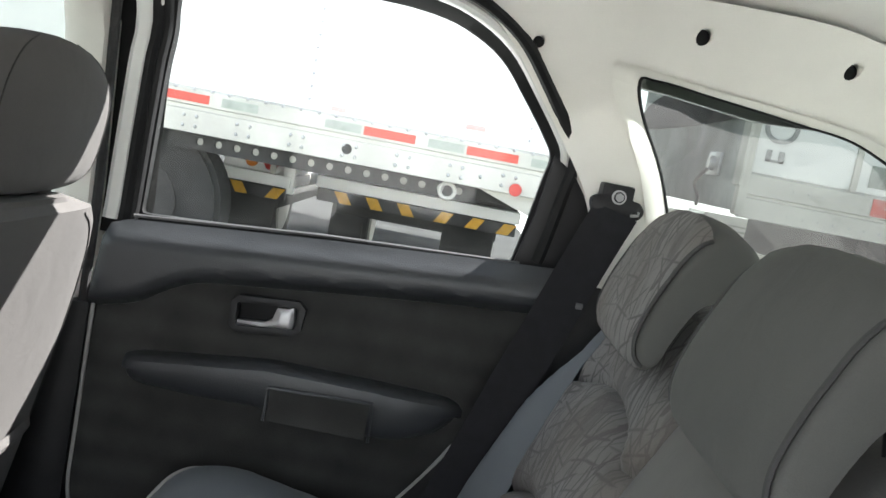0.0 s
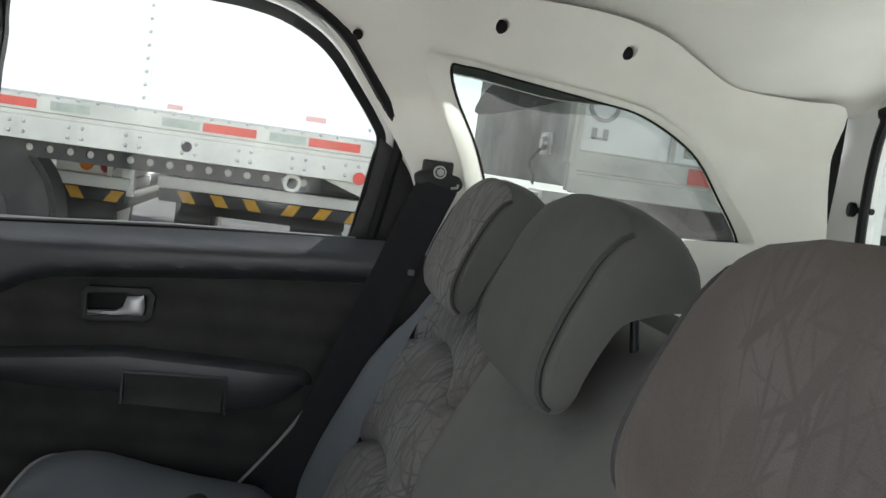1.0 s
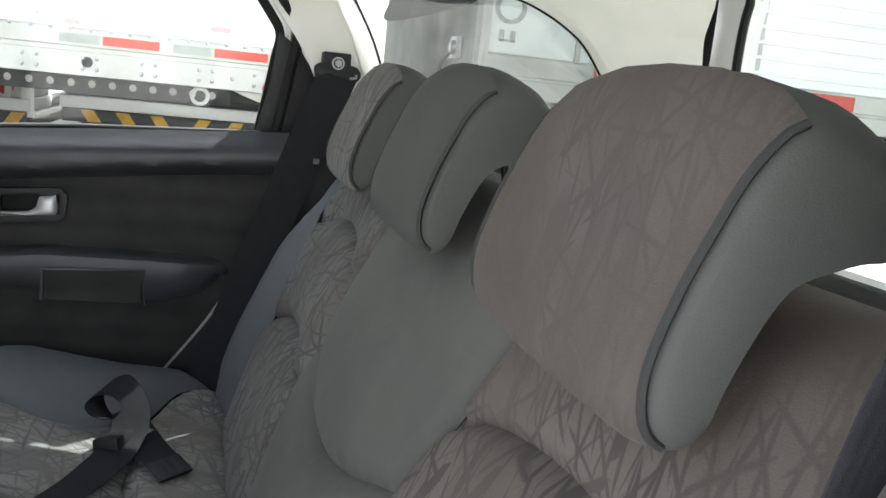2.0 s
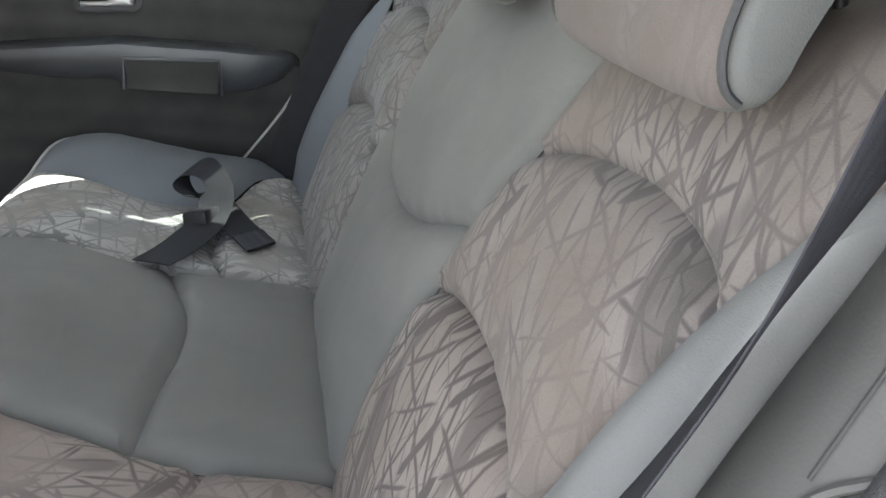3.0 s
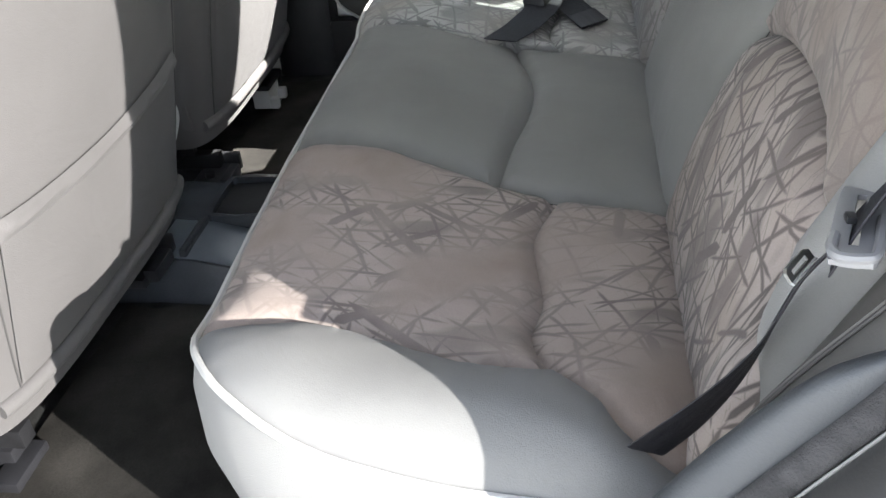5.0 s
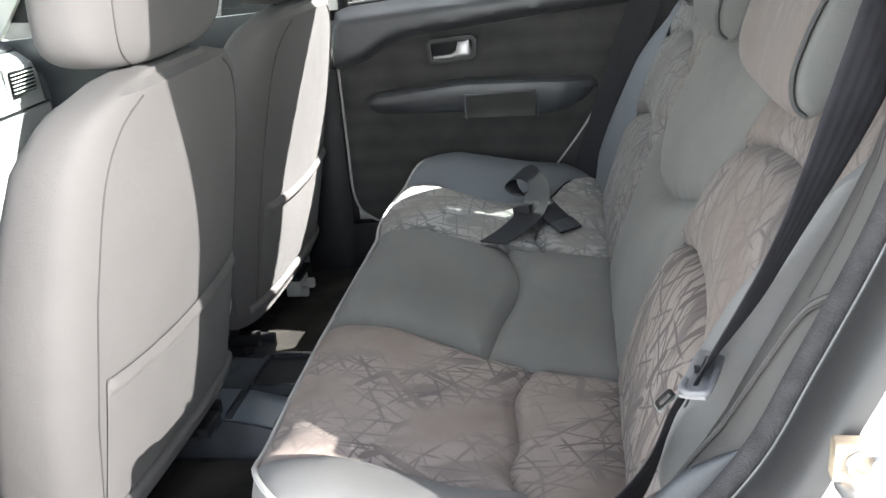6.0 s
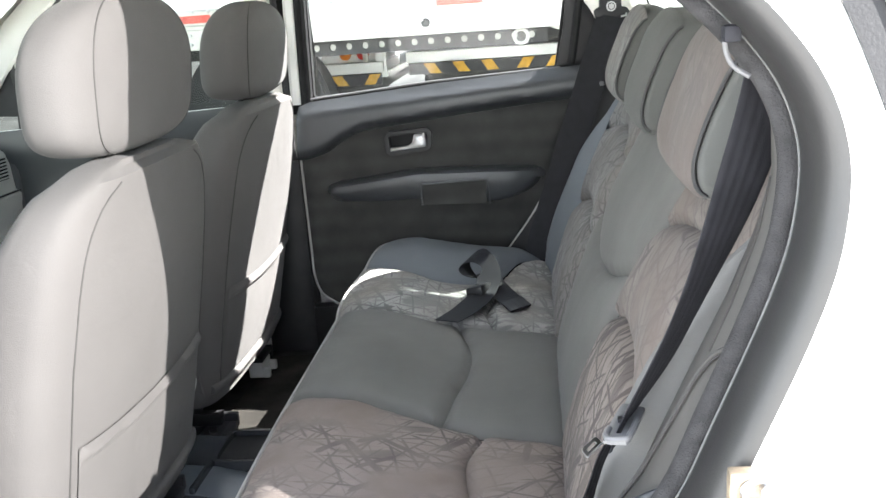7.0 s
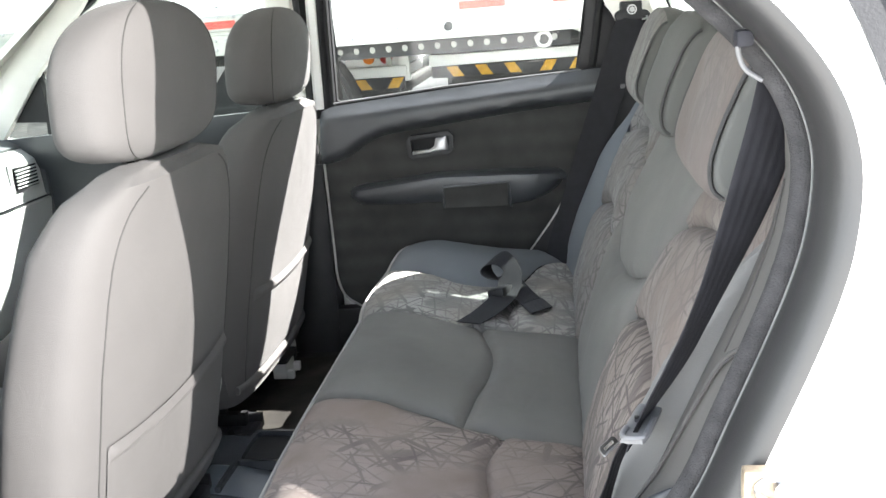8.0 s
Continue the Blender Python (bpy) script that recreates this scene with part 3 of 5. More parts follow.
    part("reveal", loft([[(side * trim_x(a[0], a[1]), a[0], a[1]), (side * (trim_x(a[0], a[1]) + 0.006), 0.8 * a[0] + 0.2 * b[0], 0.8 * a[1] + 0.2 * b[1]), (side * (wall_x(b[1]) + 0.012), b[0], b[1]), (side * (wall_x(b[1]) + 0.022), b[0], b[1])]
                         for a, b in zip(grown(REVEAL, 0.004) + grown(REVEAL, 0.004)[:1], glass_line + glass_line[:1])], False), "trim", tr, "sloping reveal of the quarter window")
    for y, z, r in HOLES:
        part("screw_hole", disc((side * (trim_x(y, z) + 0.019), y, z), (side, 0, 0.0), r * 1.02, 0.004), "black", tr, "dark screw hole")
    q = thing("quarter_window", "fixed rear quarter window with black rubber edge", "window", "quarter windows", "structure")
    part("pane", sheet(QUARTER_GLASS, lambda u, v, h, side=side: (side * (wall_x(v) + 0.022 + h), u, v), step=0.05), "glass_quarter" if side > 0 else "glass_film", q)
    part("rubber_edge", tube([(side * (wall_x(v) + 0.012), u, v) for u, v in resample(QUARTER_GLASS, 0.02)], 0.0028, 6, True), "black", q)


# ---------------------------------------------------------------- the rear seat
def cush_z(x, y):
    """Base height of the cushion's top."""
    z = 0.532 + 0.075 * min(1, max(0, (y - 0.03) / 0.33)) ** 1.0 * 0.5
    z += 0.012 * math.exp(-((y - 0.40) / 0.09) ** 2)
    z -= 0.020 * max(0.0, (y - 0.43 - 0.02 * smooth(0.2, 0.35, x)) / 0.055) ** 2
    w = abs(x - 0.02) if x > 0.0 else abs(x + 0.015)
    z += 0.032 / (1 + math.exp(-(w - 0.50) / 0.022)) * min(1, max(0, (y - 0.02) / 0.12))
    z -= 0.030 * max(0.0, (w - 0.57) / 0.06) ** 2
    z -= 0.02 * max(0.0, (0.10 - y) / 0.07) ** 2
    z += 0.0016 * noise.noise((x * 14, y * 14, 3.0)) + 0.0008 * noise.noise((x * 40, y * 40, 7.0))
    return z


def at_cush(x, y, h):
    return (x, y, cush_z(x, y) + h)


NEAR_LINE = [(-0.150, 0.478), (-0.158, 0.42), (-0.184, 0.307), (-0.211, 0.238), (-0.225, 0.183), (-0.232, 0.10), (-0.235, 0.035)]
FAR_LINE = [(0.243, 0.478), (0.225, 0.40), (0.200, 0.31), (0.187, 0.243), (0.187, 0.15), (0.189, 0.035)]
MID_SEAM = [(0.187, 0.243), (0.147, 0.232), (0.07, 0.213), (-0.012, 0.213), (-0.109, 0.228), (-0.211, 0.238)]
NB = [(-0.515, 0.452), (-0.500, 0.41), (-0.487, 0.365), (-0.497, 0.30), (-0.513, 0.235), (-0.510, 0.172)]
NB2 = [(-0.510, 0.172), (-0.545, 0.142), (-0.575, 0.126), (-0.60, 0.095), (-0.607, 0.035)]
NX = [(-0.225, 0.176), (-0.29, 0.196), (-0.342, 0.193), (-0.40, 0.185), (-0.445, 0.193), (-0.480, 0.186), (-0.510, 0.172)]


# the far end of the bench, fuller at its front corner
FB = [(0.492, 0.474), (0.486, 0.428), (0.455, 0.36), (0.428, 0.30), (0.424, 0.26), (0.442, 0.21), (0.478, 0.177)]
FB2 = [(0.478, 0.177), (0.52, 0.155), (0.555, 0.130), (0.59, 0.095), (0.60, 0.035)]
FXS = [(0.189, 0.176), (0.26, 0.196), (0.312, 0.193), (0.37, 0.185), (0.415, 0.190), (0.45, 0.185), (0.478, 0.177)]
FRONT_F = [(0.243, 0.483), (0.30, 0.492), (0.38, 0.496), (0.44, 0.490), (0.492, 0.474)]
CORNER_F = [(0.492, 0.474), (0.545, 0.462), (0.595, 0.440), (0.632, 0.395), (0.648, 0.34), (0.652, 0.27), (0.652, 0.15), (0.645, 0.035)]


def mirrored_far(pts):
    """The same seam on the other end of the bench."""
    return [(-x - 0.03, y) for x, y in pts]


def S(pts, n=6):
    return [(v.x, v.y) for v in spline([(*p, 0) for p in pts], n)]


def poly(*runs):
    out = []
    for r in runs:
        for p in r:
            if not out or math.dist(p, out[-1]) > 0.002:
                out.append(p)
    if math.dist(out[0], out[-1]) < 0.002:
        out.pop()
    return out


cushion = thing("rear_seat", "stained rear bench seat in grey and twig-printed fabric with three headrests", "car seat")
sn, sf, sm = S(NEAR_LINE), S(FAR_LINE), S(MID_SEAM)
sn_front = S(NEAR_LINE[:4])
sn_back = S(NEAR_LINE[3:])
sf_front, sf_back = S(FAR_LINE[:4]), S(FAR_LINE[3:])
part("centre_front_panel", sheet(poly([(-0.15, 0.483), (0.05, 0.487)], sf_front, sm, sn_front[::-1]), at_cush, step=0.011, puff=0.012, soft=0.022, rim=0.008), "grey", cushion)
part("centre_rear_panel", sheet(poly(sm, sn_back, [(0.0, 0.03)], sf_back[::-1]), at_cush, step=0.011, puff=0.010, soft=0.022, rim=0.008), "grey", cushion)
FRONT_N = [(-0.150, 0.483), (-0.30, 0.476), (-0.42, 0.468), (-0.48, 0.462), (-0.515, 0.452)]
CORNER_N = [(-0.515, 0.452), (-0.560, 0.430), (-0.600, 0.395), (-0.625, 0.345), (-0.634, 0.27), (-0.636, 0.15), (-0.630, 0.035)]
for mir in (False, True):
    line = sf if mir else sn
    top = S(FXS if mir else NX)
    k = min(range(len(line)), key=lambda i: abs(line[i][1] - 0.176))
    top[0] = line[k]
    bol, bol2, front, corner = (S(r) for r in ((FB, FB2, FRONT_F, CORNER_F) if mir else (NB, NB2, FRONT_N, CORNER_N)))
    front[0] = line[0]
    part("thigh_panel", sheet(poly(front, bol, top[::-1], line[:k + 1][::-1]), at_cush, step=0.010, puff=0.016, soft=0.03, rim=0.009), "pattern_far" if mir else "pattern_flat", cushion, "twig-printed panel, window light put into its pale grey" if mir else "brown-grey twig-printed panel with stains")
    part("seat_panel", sheet(poly(top, bol2, [line[-1]], line[k:][::-1]), at_cush, step=0.010, puff=0.016, soft=0.03, rim=0.009), "pattern_far" if mir else "pattern_seat", cushion, "twig-printed panel, window light put into its pale grey" if mir else "brown-grey twig-printed panel")
    part("side_bolster", sheet(poly(corner, bol2[::-1], bol[::-1]), at_cush, step=0.010, puff=0.014, soft=0.03, rim=0.003), "grey_blue" if mir else "grey_light", cushion)
edge = poly(S(CORNER_F)[::-1], S(FRONT_F)[::-1], S(FRONT_N), S(CORNER_N))
edge = [Vector((x, y, cush_z(x, y) - 0.002)) for x, y in edge]
part("piping", tube(edge, 0.0033, 7), "piping", cushion, "pale edge piping")
rows = []
for i, p in enumerate(edge):
    t = (edge[min(i + 1, len(edge) - 1)] - edge[max(i - 1, 0)]).normalized()
    o = Vector((-t.y, t.x, 0)) * -1
    o = o if o.dot(Vector((p.x, p.y - 0.2, 0))) > 0 else -o
    rows.append([p - Vector((0, 0, 0.002)), p + o * 0.008 - Vector((0, 0, 0.03)), p + o * 0.010 - Vector((0, 0, 0.08)), Vector((p.x * 0.99, p.y - 0.03, 0.345))])
bm = bmesh.new()
vr = [[bm.verts.new(q) for q in r] for r in rows]
for a, b in zip(vr, vr[1:]):
    for j in range(3):
        bm.faces.new((a[j], b[j], b[j + 1], a[j + 1]))
part("skirt", bm, "grey_light", cushion)


def back_y(z):
    d = z - 0.55
    return 0.056 - 0.25 * d - 0.5 * d * abs(d)


def at_back(x, z, h):
    d = z - 0.55
    sl = -0.25 - abs(d)
    n = Vector((0, 1, -sl)).normalized()
    b = 0.030 / (1 + math.exp(-(abs(x + 0.02) - 0.555) / 0.014)) * min(1, max(0, (0.98 - z) / 0.18)) * min(1, max(0.3, (z - 0.45) / 0.15))
    b -= 0.05 * max(0.0, (abs(x + 0.02) - 0.572 - 0.04 * smooth(0.86, 0.97, z)) / 0.042) ** 2
    b -= 0.035 * max(0.0, (z - 0.965) / 0.05) ** 2
    b += 0.0016 * noise.noise((x * 13, z * 13, 11.0)) + 0.0008 * noise.noise((x * 38, z * 38, 5.0))
    return tuple(Vector((x, back_y(z), z)) + n * (h + b))


backrest = cushion
BN = [(-0.232, 0.515), (-0.222, 0.60), (-0.225, 0.66), (-0.235, 0.714), (-0.250, 0.783), (-0.266, 0.854), (-0.272, 0.93), (-0.272, 1.015)]
BF = [(0.155, 0.515), (0.145, 0.60), (0.145, 0.66), (0.152, 0.714), (0.165, 0.783), (0.180, 0.854), (0.188, 0.93), (0.190, 1.015)]
U_ARC = [(-0.250, 0.785), (-0.19, 0.765), (-0.12, 0.742), (-0.05, 0.728), (0.02, 0.726), (0.08, 0.736), (0.165, 0.785)]
bn, bf, ua = S(BN), S(BF), S(U_ARC)
kn = min(range(len(bn)), key=lambda i: abs(bn[i][1] - 0.785))
ua[0], ua[-1] = bn[kn], bf[kn]
part("centre_lower_panel", sheet(poly([(-0.232, 0.515), (0.0, 0.512)], bf[:kn + 1], ua[::-1], bn[:kn + 1][::-1]), at_back, step=0.012, puff=0.016, soft=0.03, rim=0.008), "grey", backrest)
part("centre_upper_panel", sheet(poly(ua, bf[kn:], bn[kn:][::-1]), at_back, step=0.012, puff=0.012, soft=0.03, rim=0.008), "grey", backrest)
LOW_ARC = [(-0.235, 0.714), (-0.26, 0.733), (-0.32, 0.742), (-0.39, 0.742), (-0.453, 0.734), (-0.500, 0.717), (-0.523, 0.700)]
UP_ARC = [(-0.264, 0.842), (-0.30, 0.862), (-0.373, 0.876), (-0.45, 0.880), (-0.52, 0.870), (-0.568, 0.850)]
BOL = [(-0.512, 0.515), (-0.514, 0.62), (-0.523, 0.700), (-0.540, 0.762), (-0.557, 0.823), (-0.574, 0.868), (-0.592, 0.91), (-0.615, 0.955), (-0.634, 0.985)]
BOL_NEAR = [(-0.624, 0.515), (-0.618, 0.60), (-0.606, 0.638), (-0.575, 0.653), (-0.540, 0.663), (-0.522, 0.680), (-0.522, 0.702)] + BOL[3:]
OUT = [(-0.634, 0.985), (-0.642, 0.93), (-0.640, 0.84), (-0.636, 0.75), (-0.634, 0.65), (-0.630, 0.515)]
TOP = [(-0.272, 1.015), (-0.40, 1.022), (-0.52, 1.026), (-0.60, 1.020), (-0.630, 1.005), (-0.634, 0.985)]
for mir in (False, True):
    f = mirrored_far if mir else (lambda p: list(p))
    line = bf if mir else bn
    low, up, bol, out, top = S(f(LOW_ARC)), S(f(UP_ARC)), S(f(BOL if mir else BOL_NEAR)), S(f(OUT)), S(f(TOP))
    k1 = min(range(len(line)), key=lambda i: math.dist(line[i], low[0]))
    k2 = min(range(len(line)), key=lambda i: math.dist(line[i], up[0]))
    j1 = min(range(len(bol)), key=lambda i: math.dist(bol[i], low[-1]))
    j2 = min(range(len(bol)), key=lambda i: math.dist(bol[i], up[-1]))
    low[0], low[-1], up[0], up[-1] = line[k1], bol[j1], line[k2], bol[j2]
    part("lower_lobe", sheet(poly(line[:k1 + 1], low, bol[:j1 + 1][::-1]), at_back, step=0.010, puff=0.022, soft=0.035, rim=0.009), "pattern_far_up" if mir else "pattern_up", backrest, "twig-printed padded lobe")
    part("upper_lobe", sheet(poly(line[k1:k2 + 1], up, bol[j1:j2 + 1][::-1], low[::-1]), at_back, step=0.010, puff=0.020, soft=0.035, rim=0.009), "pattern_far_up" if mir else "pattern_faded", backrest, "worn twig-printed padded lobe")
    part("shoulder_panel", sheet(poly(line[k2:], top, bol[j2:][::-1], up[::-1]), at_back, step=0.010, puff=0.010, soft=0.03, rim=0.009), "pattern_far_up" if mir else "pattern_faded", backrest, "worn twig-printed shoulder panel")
    part("side_bolster", sheet(poly(bol, out), at_back, step=0.010, puff=0.012, soft=0.02, rim=0.003), "grey_blue" if mir else "grey_light", backrest)
ring = []
for x in np.linspace(-0.645, 0.615, 30):
    z = 1.012
    a = Vector(at_back(x, z, -0.01))
    ring.append([a, a + Vector((0, -0.03, 0.008)), a + Vector((0, -0.075, 0.0)), a + Vector((0, -0.085, -0.03)), Vector((x, 0.0 - 0.06, 0.50)), Vector((x, 0.04, 0.50))])
part("back_shell", loft(ring), "door_cloth", backrest, "dark cloth back shell")


def rear_headrest(cx, patterned):
    """Saddle-shaped headrest that hooks over the backrest's top."""
    prof = [(-0.066, 0.938), (-0.055, 0.949), (-0.053, 0.973), (-0.062, 1.005), (-0.075, 1.037), (-0.090, 1.068), (-0.112, 1.090), (-0.146, 1.083), (-0.166, 1.064), (-0.172, 1.045),
            (-0.164, 1.034), (-0.148, 1.031), (-0.130, 1.024), (-0.109, 1.013), (-0.095, 0.991), (-0.082, 0.962), (-0.075, 0.942)]
    prof = [(v.x, v.y) for v in spline([(*p, 0) for p in prof], 3, True)]
    front_n = 6 * 3 + 1
    cy, cz = -0.105, 1.02
    W = 0.126 if cx < -0.3 else 0.118
    xs = [-1, -0.985, -0.95, -0.88, -0.78, -0.4, 0, 0.4, 0.78, 0.88, 0.95, 0.985, 1]
    secs = []
    for u in xs:
        k = (1 - abs(u) ** 7) ** 0.5 if abs(u) < 1 else 0.0
        kk = 0.62 + 0.38 * k
        rise = 0.012 * (1 - u * u)
        secs.append([(cx + u * W, cy + (y - cy) * (0.80 + 0.20 * k), cz + (z - cz) * (kk if z > cz else 0.80 + 0.20 * k) + rise * smooth(1.02, 1.07, z)) for y, z in prof])
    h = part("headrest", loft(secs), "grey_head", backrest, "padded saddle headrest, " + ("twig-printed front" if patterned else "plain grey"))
    # front face cloth lies just proud of the body between the piped edges
    lo, hi = 2, len(xs) - 3
    bm = bmesh.new()
    idx = list(range(0, front_n)) + []
    grid = [[bm.verts.new(Vector(secs[i][j]) + Vector((0, 0.0035, 0.0012))) for j in idx] for i in range(lo, hi + 1)]
    for a, b in zip(grid, grid[1:]):
        for j in range(len(idx) - 1):
            bm.faces.new((a[j], a[j + 1], b[j + 1], b[j]))
    bmesh.ops.recalc_face_normals(bm, faces=bm.faces)
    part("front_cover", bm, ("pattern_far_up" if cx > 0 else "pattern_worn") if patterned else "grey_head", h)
    for i in (lo, hi):
        part("piping", tube([Vector(secs[i][j]) + Vector((0, 0.0035, 0.001)) for j in idx], 0.0022, 6), "piping_dark", h)
    for s in (-1, 1):
        part("post", tube([(cx + s * 0.055, -0.138, 1.04), (cx + s * 0.055, -0.150, 0.96)], 0.004, 10), "black_plastic", h, "black headrest post")


for cx, pat in ((0.35, True), (-0.03, False), (-0.424, True)):
    rear_headrest(cx, pat)


# ---------------------------------------------------------------- the rear door opposite and the pillars beside it
CREASE = [(0.64, 0.795), (0.575, 0.812), (0.525, 0.842), (0.485, 0.858), (0.42, 0.866), (0.25, 0.884), (0.10, 0.898), (-0.03, 0.907)]


def crease_z(y):
    return lerp_table([(a, b) for a, b in reversed(CREASE)], y)


def door_x(y, z):
    """Inner face of the door trim."""
    top = 0.975 - 0.075 * (y + 0.02)
    c = crease_z(y)
    x = 0.676
    x -= 0.026 * smooth(c - 0.006, c + 0.022, z) * (1 - smooth(top - 0.03, top, z) * 0.85)
    x -= 0.010 * smooth(0.72, 0.80, c - z + 0.72)
    return x


door = thing("rear_door", "closed rear car door with dark grey trim, armrest and clear window", "car door")
SEALRIM = [(0.628, 0.922), (0.630, 0.79), (0.633, 0.60), (0.632, 0.522), (0.618, 0.475), (0.582, 0.447)]
ARCH = [(0.24, 0.47), (0.169, 0.561), (0.11, 0.640), (0.077, 0.693), (0.045, 0.78), (0.005, 0.88), (-0.03, 0.978)]
panel_low = poly(S([(0.632, 0.797)] + SEALRIM[2:]), [(0.40, 0.425)], S(ARCH[:5] + [(0.008, 0.870), (-0.01, 0.905)]), S(CREASE)[::-1])
panel_up = poly(S(CREASE), [(-0.025, 0.978), (0.30, 0.957), (0.60, 0.932), (0.628, 0.922)])
at_door = lambda y, z, h: (door_x(y, z) - h, y, z)
HAND = [(0.428, 0.808), (0.430, 0.842), (0.423, 0.850), (0.335, 0.856), (0.328, 0.849), (0.330, 0.818), (0.338, 0.811), (0.421, 0.803)]
part("upper_pad", sheet(panel_up, at_door, step=0.010, rim=0.004, puff=0.004, soft=0.01), "door_dark", door, "smooth dark grey upper pad")
part("cloth_panel", sheet(panel_low, at_door, [HAND], 0.012, rim=0.003, puff=0.002), "door_cloth", door, "dark cloth-covered door panel")
# handle in its recess
bez = part("handle_bezel", sheet(grown(HAND, 0.004), lambda y, z, h: (0.660 - h, y, z), [grown(HAND, -0.006)], 0.006, thick=0.02, rim=0.002), "black_plastic", door, "black handle surround")
part("recess", sheet(HAND, lambda y, z, h: (0.690 - h, y, z), step=0.01), "black", bez)
lever = poly([(0.422, 0.809), (0.422, 0.816), (0.382, 0.819), (0.371, 0.826), (0.366, 0.844), (0.342, 0.848), (0.338, 0.828), (0.340, 0.812)])
part("lever", sheet(lever, lambda y, z, h: (0.668 - h, y, z), step=0.005, thick=0.012, puff=0.004, soft=0.004), "chrome", bez, "satin chrome L-shaped lever")

# armrest with pull pocket
def arm_ring(y):
    top = lerp_table([(0.07, 0.750), (0.10, 0.760), (0.20, 0.764), (0.36, 0.766), (0.465, 0.754), (0.55, 0.744), (0.574, 0.736)], y)
    low = lerp_table([(0.07, 0.738), (0.11, 0.706), (0.16, 0.690), (0.20, 0.686), (0.35, 0.690), (0.36, 0.700), (0.45, 0.698), (0.55, 0.702), (0.572, 0.712)], y)
    out = lerp_table([(0.065, 0.668), (0.09, 0.640), (0.14, 0.627), (0.22, 0.622), (0.46, 0.622), (0.545, 0.624), (0.566, 0.634), (0.575, 0.655)], y)
    m = (top + low) / 2
    return [(0.68, y, top + 0.004), ((out + 0.68) / 2, y, top + 0.002), (out + 0.010, y, top - 0.001), (out + 0.002, y, top - 0.006), (out, y, top - 0.016), (out + 0.002, y, m), (out + 0.008, y, low + 0.012),
            (out + 0.018, y, low + 0.002), (0.68, y, low)]


ys = list(np.linspace(0.072, 0.574, 40))
arm = part("armrest", loft([arm_ring(y) for y in ys]), "door_dark", door, "dark grey moulded armrest")
# flush sheet, not hollowed; the pocket's shade is put into its darker cloth
part("pocket_shade", sheet([(0.348, 0.691), (0.348, 0.737), (0.205, 0.742), (0.205, 0.689)], lambda y, z, h: (0.6205 - h, y, z), step=0.01, rim=-0.002), "door_cloth", arm, "flat darker panel in place of the shaded pull pocket")
part("pocket_lip", tube([(0.619, 0.352, 0.690), (0.619, 0.352, 0.739), (0.619, 0.201, 0.744), (0.619, 0.199, 0.687)], 0.0025, 6), "door_dark", arm)
part("end_cap", loft([[(x - 0.003, y, z) for x, y, z in arm_ring(y)] for y in np.linspace(0.085, 0.192, 12)]), "door_dark", arm)
part("switch", joined(box((0.638, 0.455, 0.730), (0.656, 0.495, 0.742), 0.003), tube([(0.640, 0.46, 0.741), (0.644, 0.475, 0.745), (0.648, 0.49, 0.741)], 0.002, 6)), "black_plastic", arm)

# window frame, glass and rear blank
at_wall = lambda off: (lambda u, v, h: (wall_x(v) + off - h, u, v))
TRI = [(0.012, 1.138), (-0.02, 1.118), (-0.045, 1.085), (-0.064, 1.04), (-0.060, 0.975), (0.040, 0.969), (0.022, 1.05)]
part("window_frame", sheet(grown(REAR_GLASS, 0.012), at_wall(-0.002), [grown(REAR_GLASS, -0.002)], 0.014, thick=0.02, rim=0.003), "black", door, "black window frame")
part("window_blank", sheet(TRI, at_wall(-0.010), step=0.012, thick=0.015, rim=0.003), "black_plastic", door, "black triangular blanking panel")
part("frame_edge", tube([(wall_x(v) + 0.002, u, v) for u, v in resample(grown(REAR_GLASS, 0.0185), 0.02)], 0.007, 8, True), "white_paint", door, "white painted frame edge")
fy = lambda z: lerp_table([(0.90, 0.599), (1.06, 0.590), (1.17, 0.583), (1.245, 0.572), (1.31, 0.560)], z)
part("frame_channel", loft([[(wall_x(z) + dx, fy(z) + dy, z) for dx, dy in ((0.03, 0.001), (-0.003, 0.001), (-0.008, 0.004), (-0.009, 0.010), (-0.006, 0.013), (-0.007, 0.016), (-0.012, 0.020), (-0.012, 0.027), (0.03, 0.030))] for z in np.linspace(0.925, 1.29, 16)]), "black", door, "black glass channel")
part("frame_face", loft([[(wall_x(z) + dx, y, z) for dx, y in ((0.03, fy(z) + 0.027), (-0.006, fy(z) + 0.028), (-0.009, fy(z) + 0.031), (-0.010, fy(z) + 0.046), (-0.004, fy(z) + 0.053), (0.03, fy(z) + 0.054))] for z in np.linspace(0.925, 1.30, 16)]), "white_paint", door, "white painted face of the door frame")
# added backing that darkens the bright slit between pillar and door frame
part("frame_backing", loft([[(wall_x(z) + dx, y, z) for dx, y in ((0.024, 0.585), (0.018, 0.600), (0.018, 0.690), (0.040, 0.690), (0.040, 0.600))] for z in np.linspace(0.90, 1.33, 8)]), "black", door, "black backing added behind the slit beside the door frame")
part("glass", sheet(grown(REAR_GLASS, 0.004), at_wall(0.012), step=0.05), "glass", door, "clear dusty window pane").visible_shadow = False
part("belt_seal", tube([(0.686, 0.60, 0.937), (0.688, 0.32, 0.960), (0.690, 0.03, 0.974)], 0.0028, 6), "grey_plastic", door, "grey line of the window seal")
part("edge_strip", tube([(0.668, y, z) for y, z in S([(0.634, 0.80)] + SEALRIM[2:])] + [(0.662, 0.548, 0.438)], 0.0030, 6), "piping", door, "pale edge strip")
part("edge_strip", tube([(0.655, y, z) for y, z in S(ARCH[:4])], 0.0042, 6), "piping", door, "pale edge strip along the wheel arch")

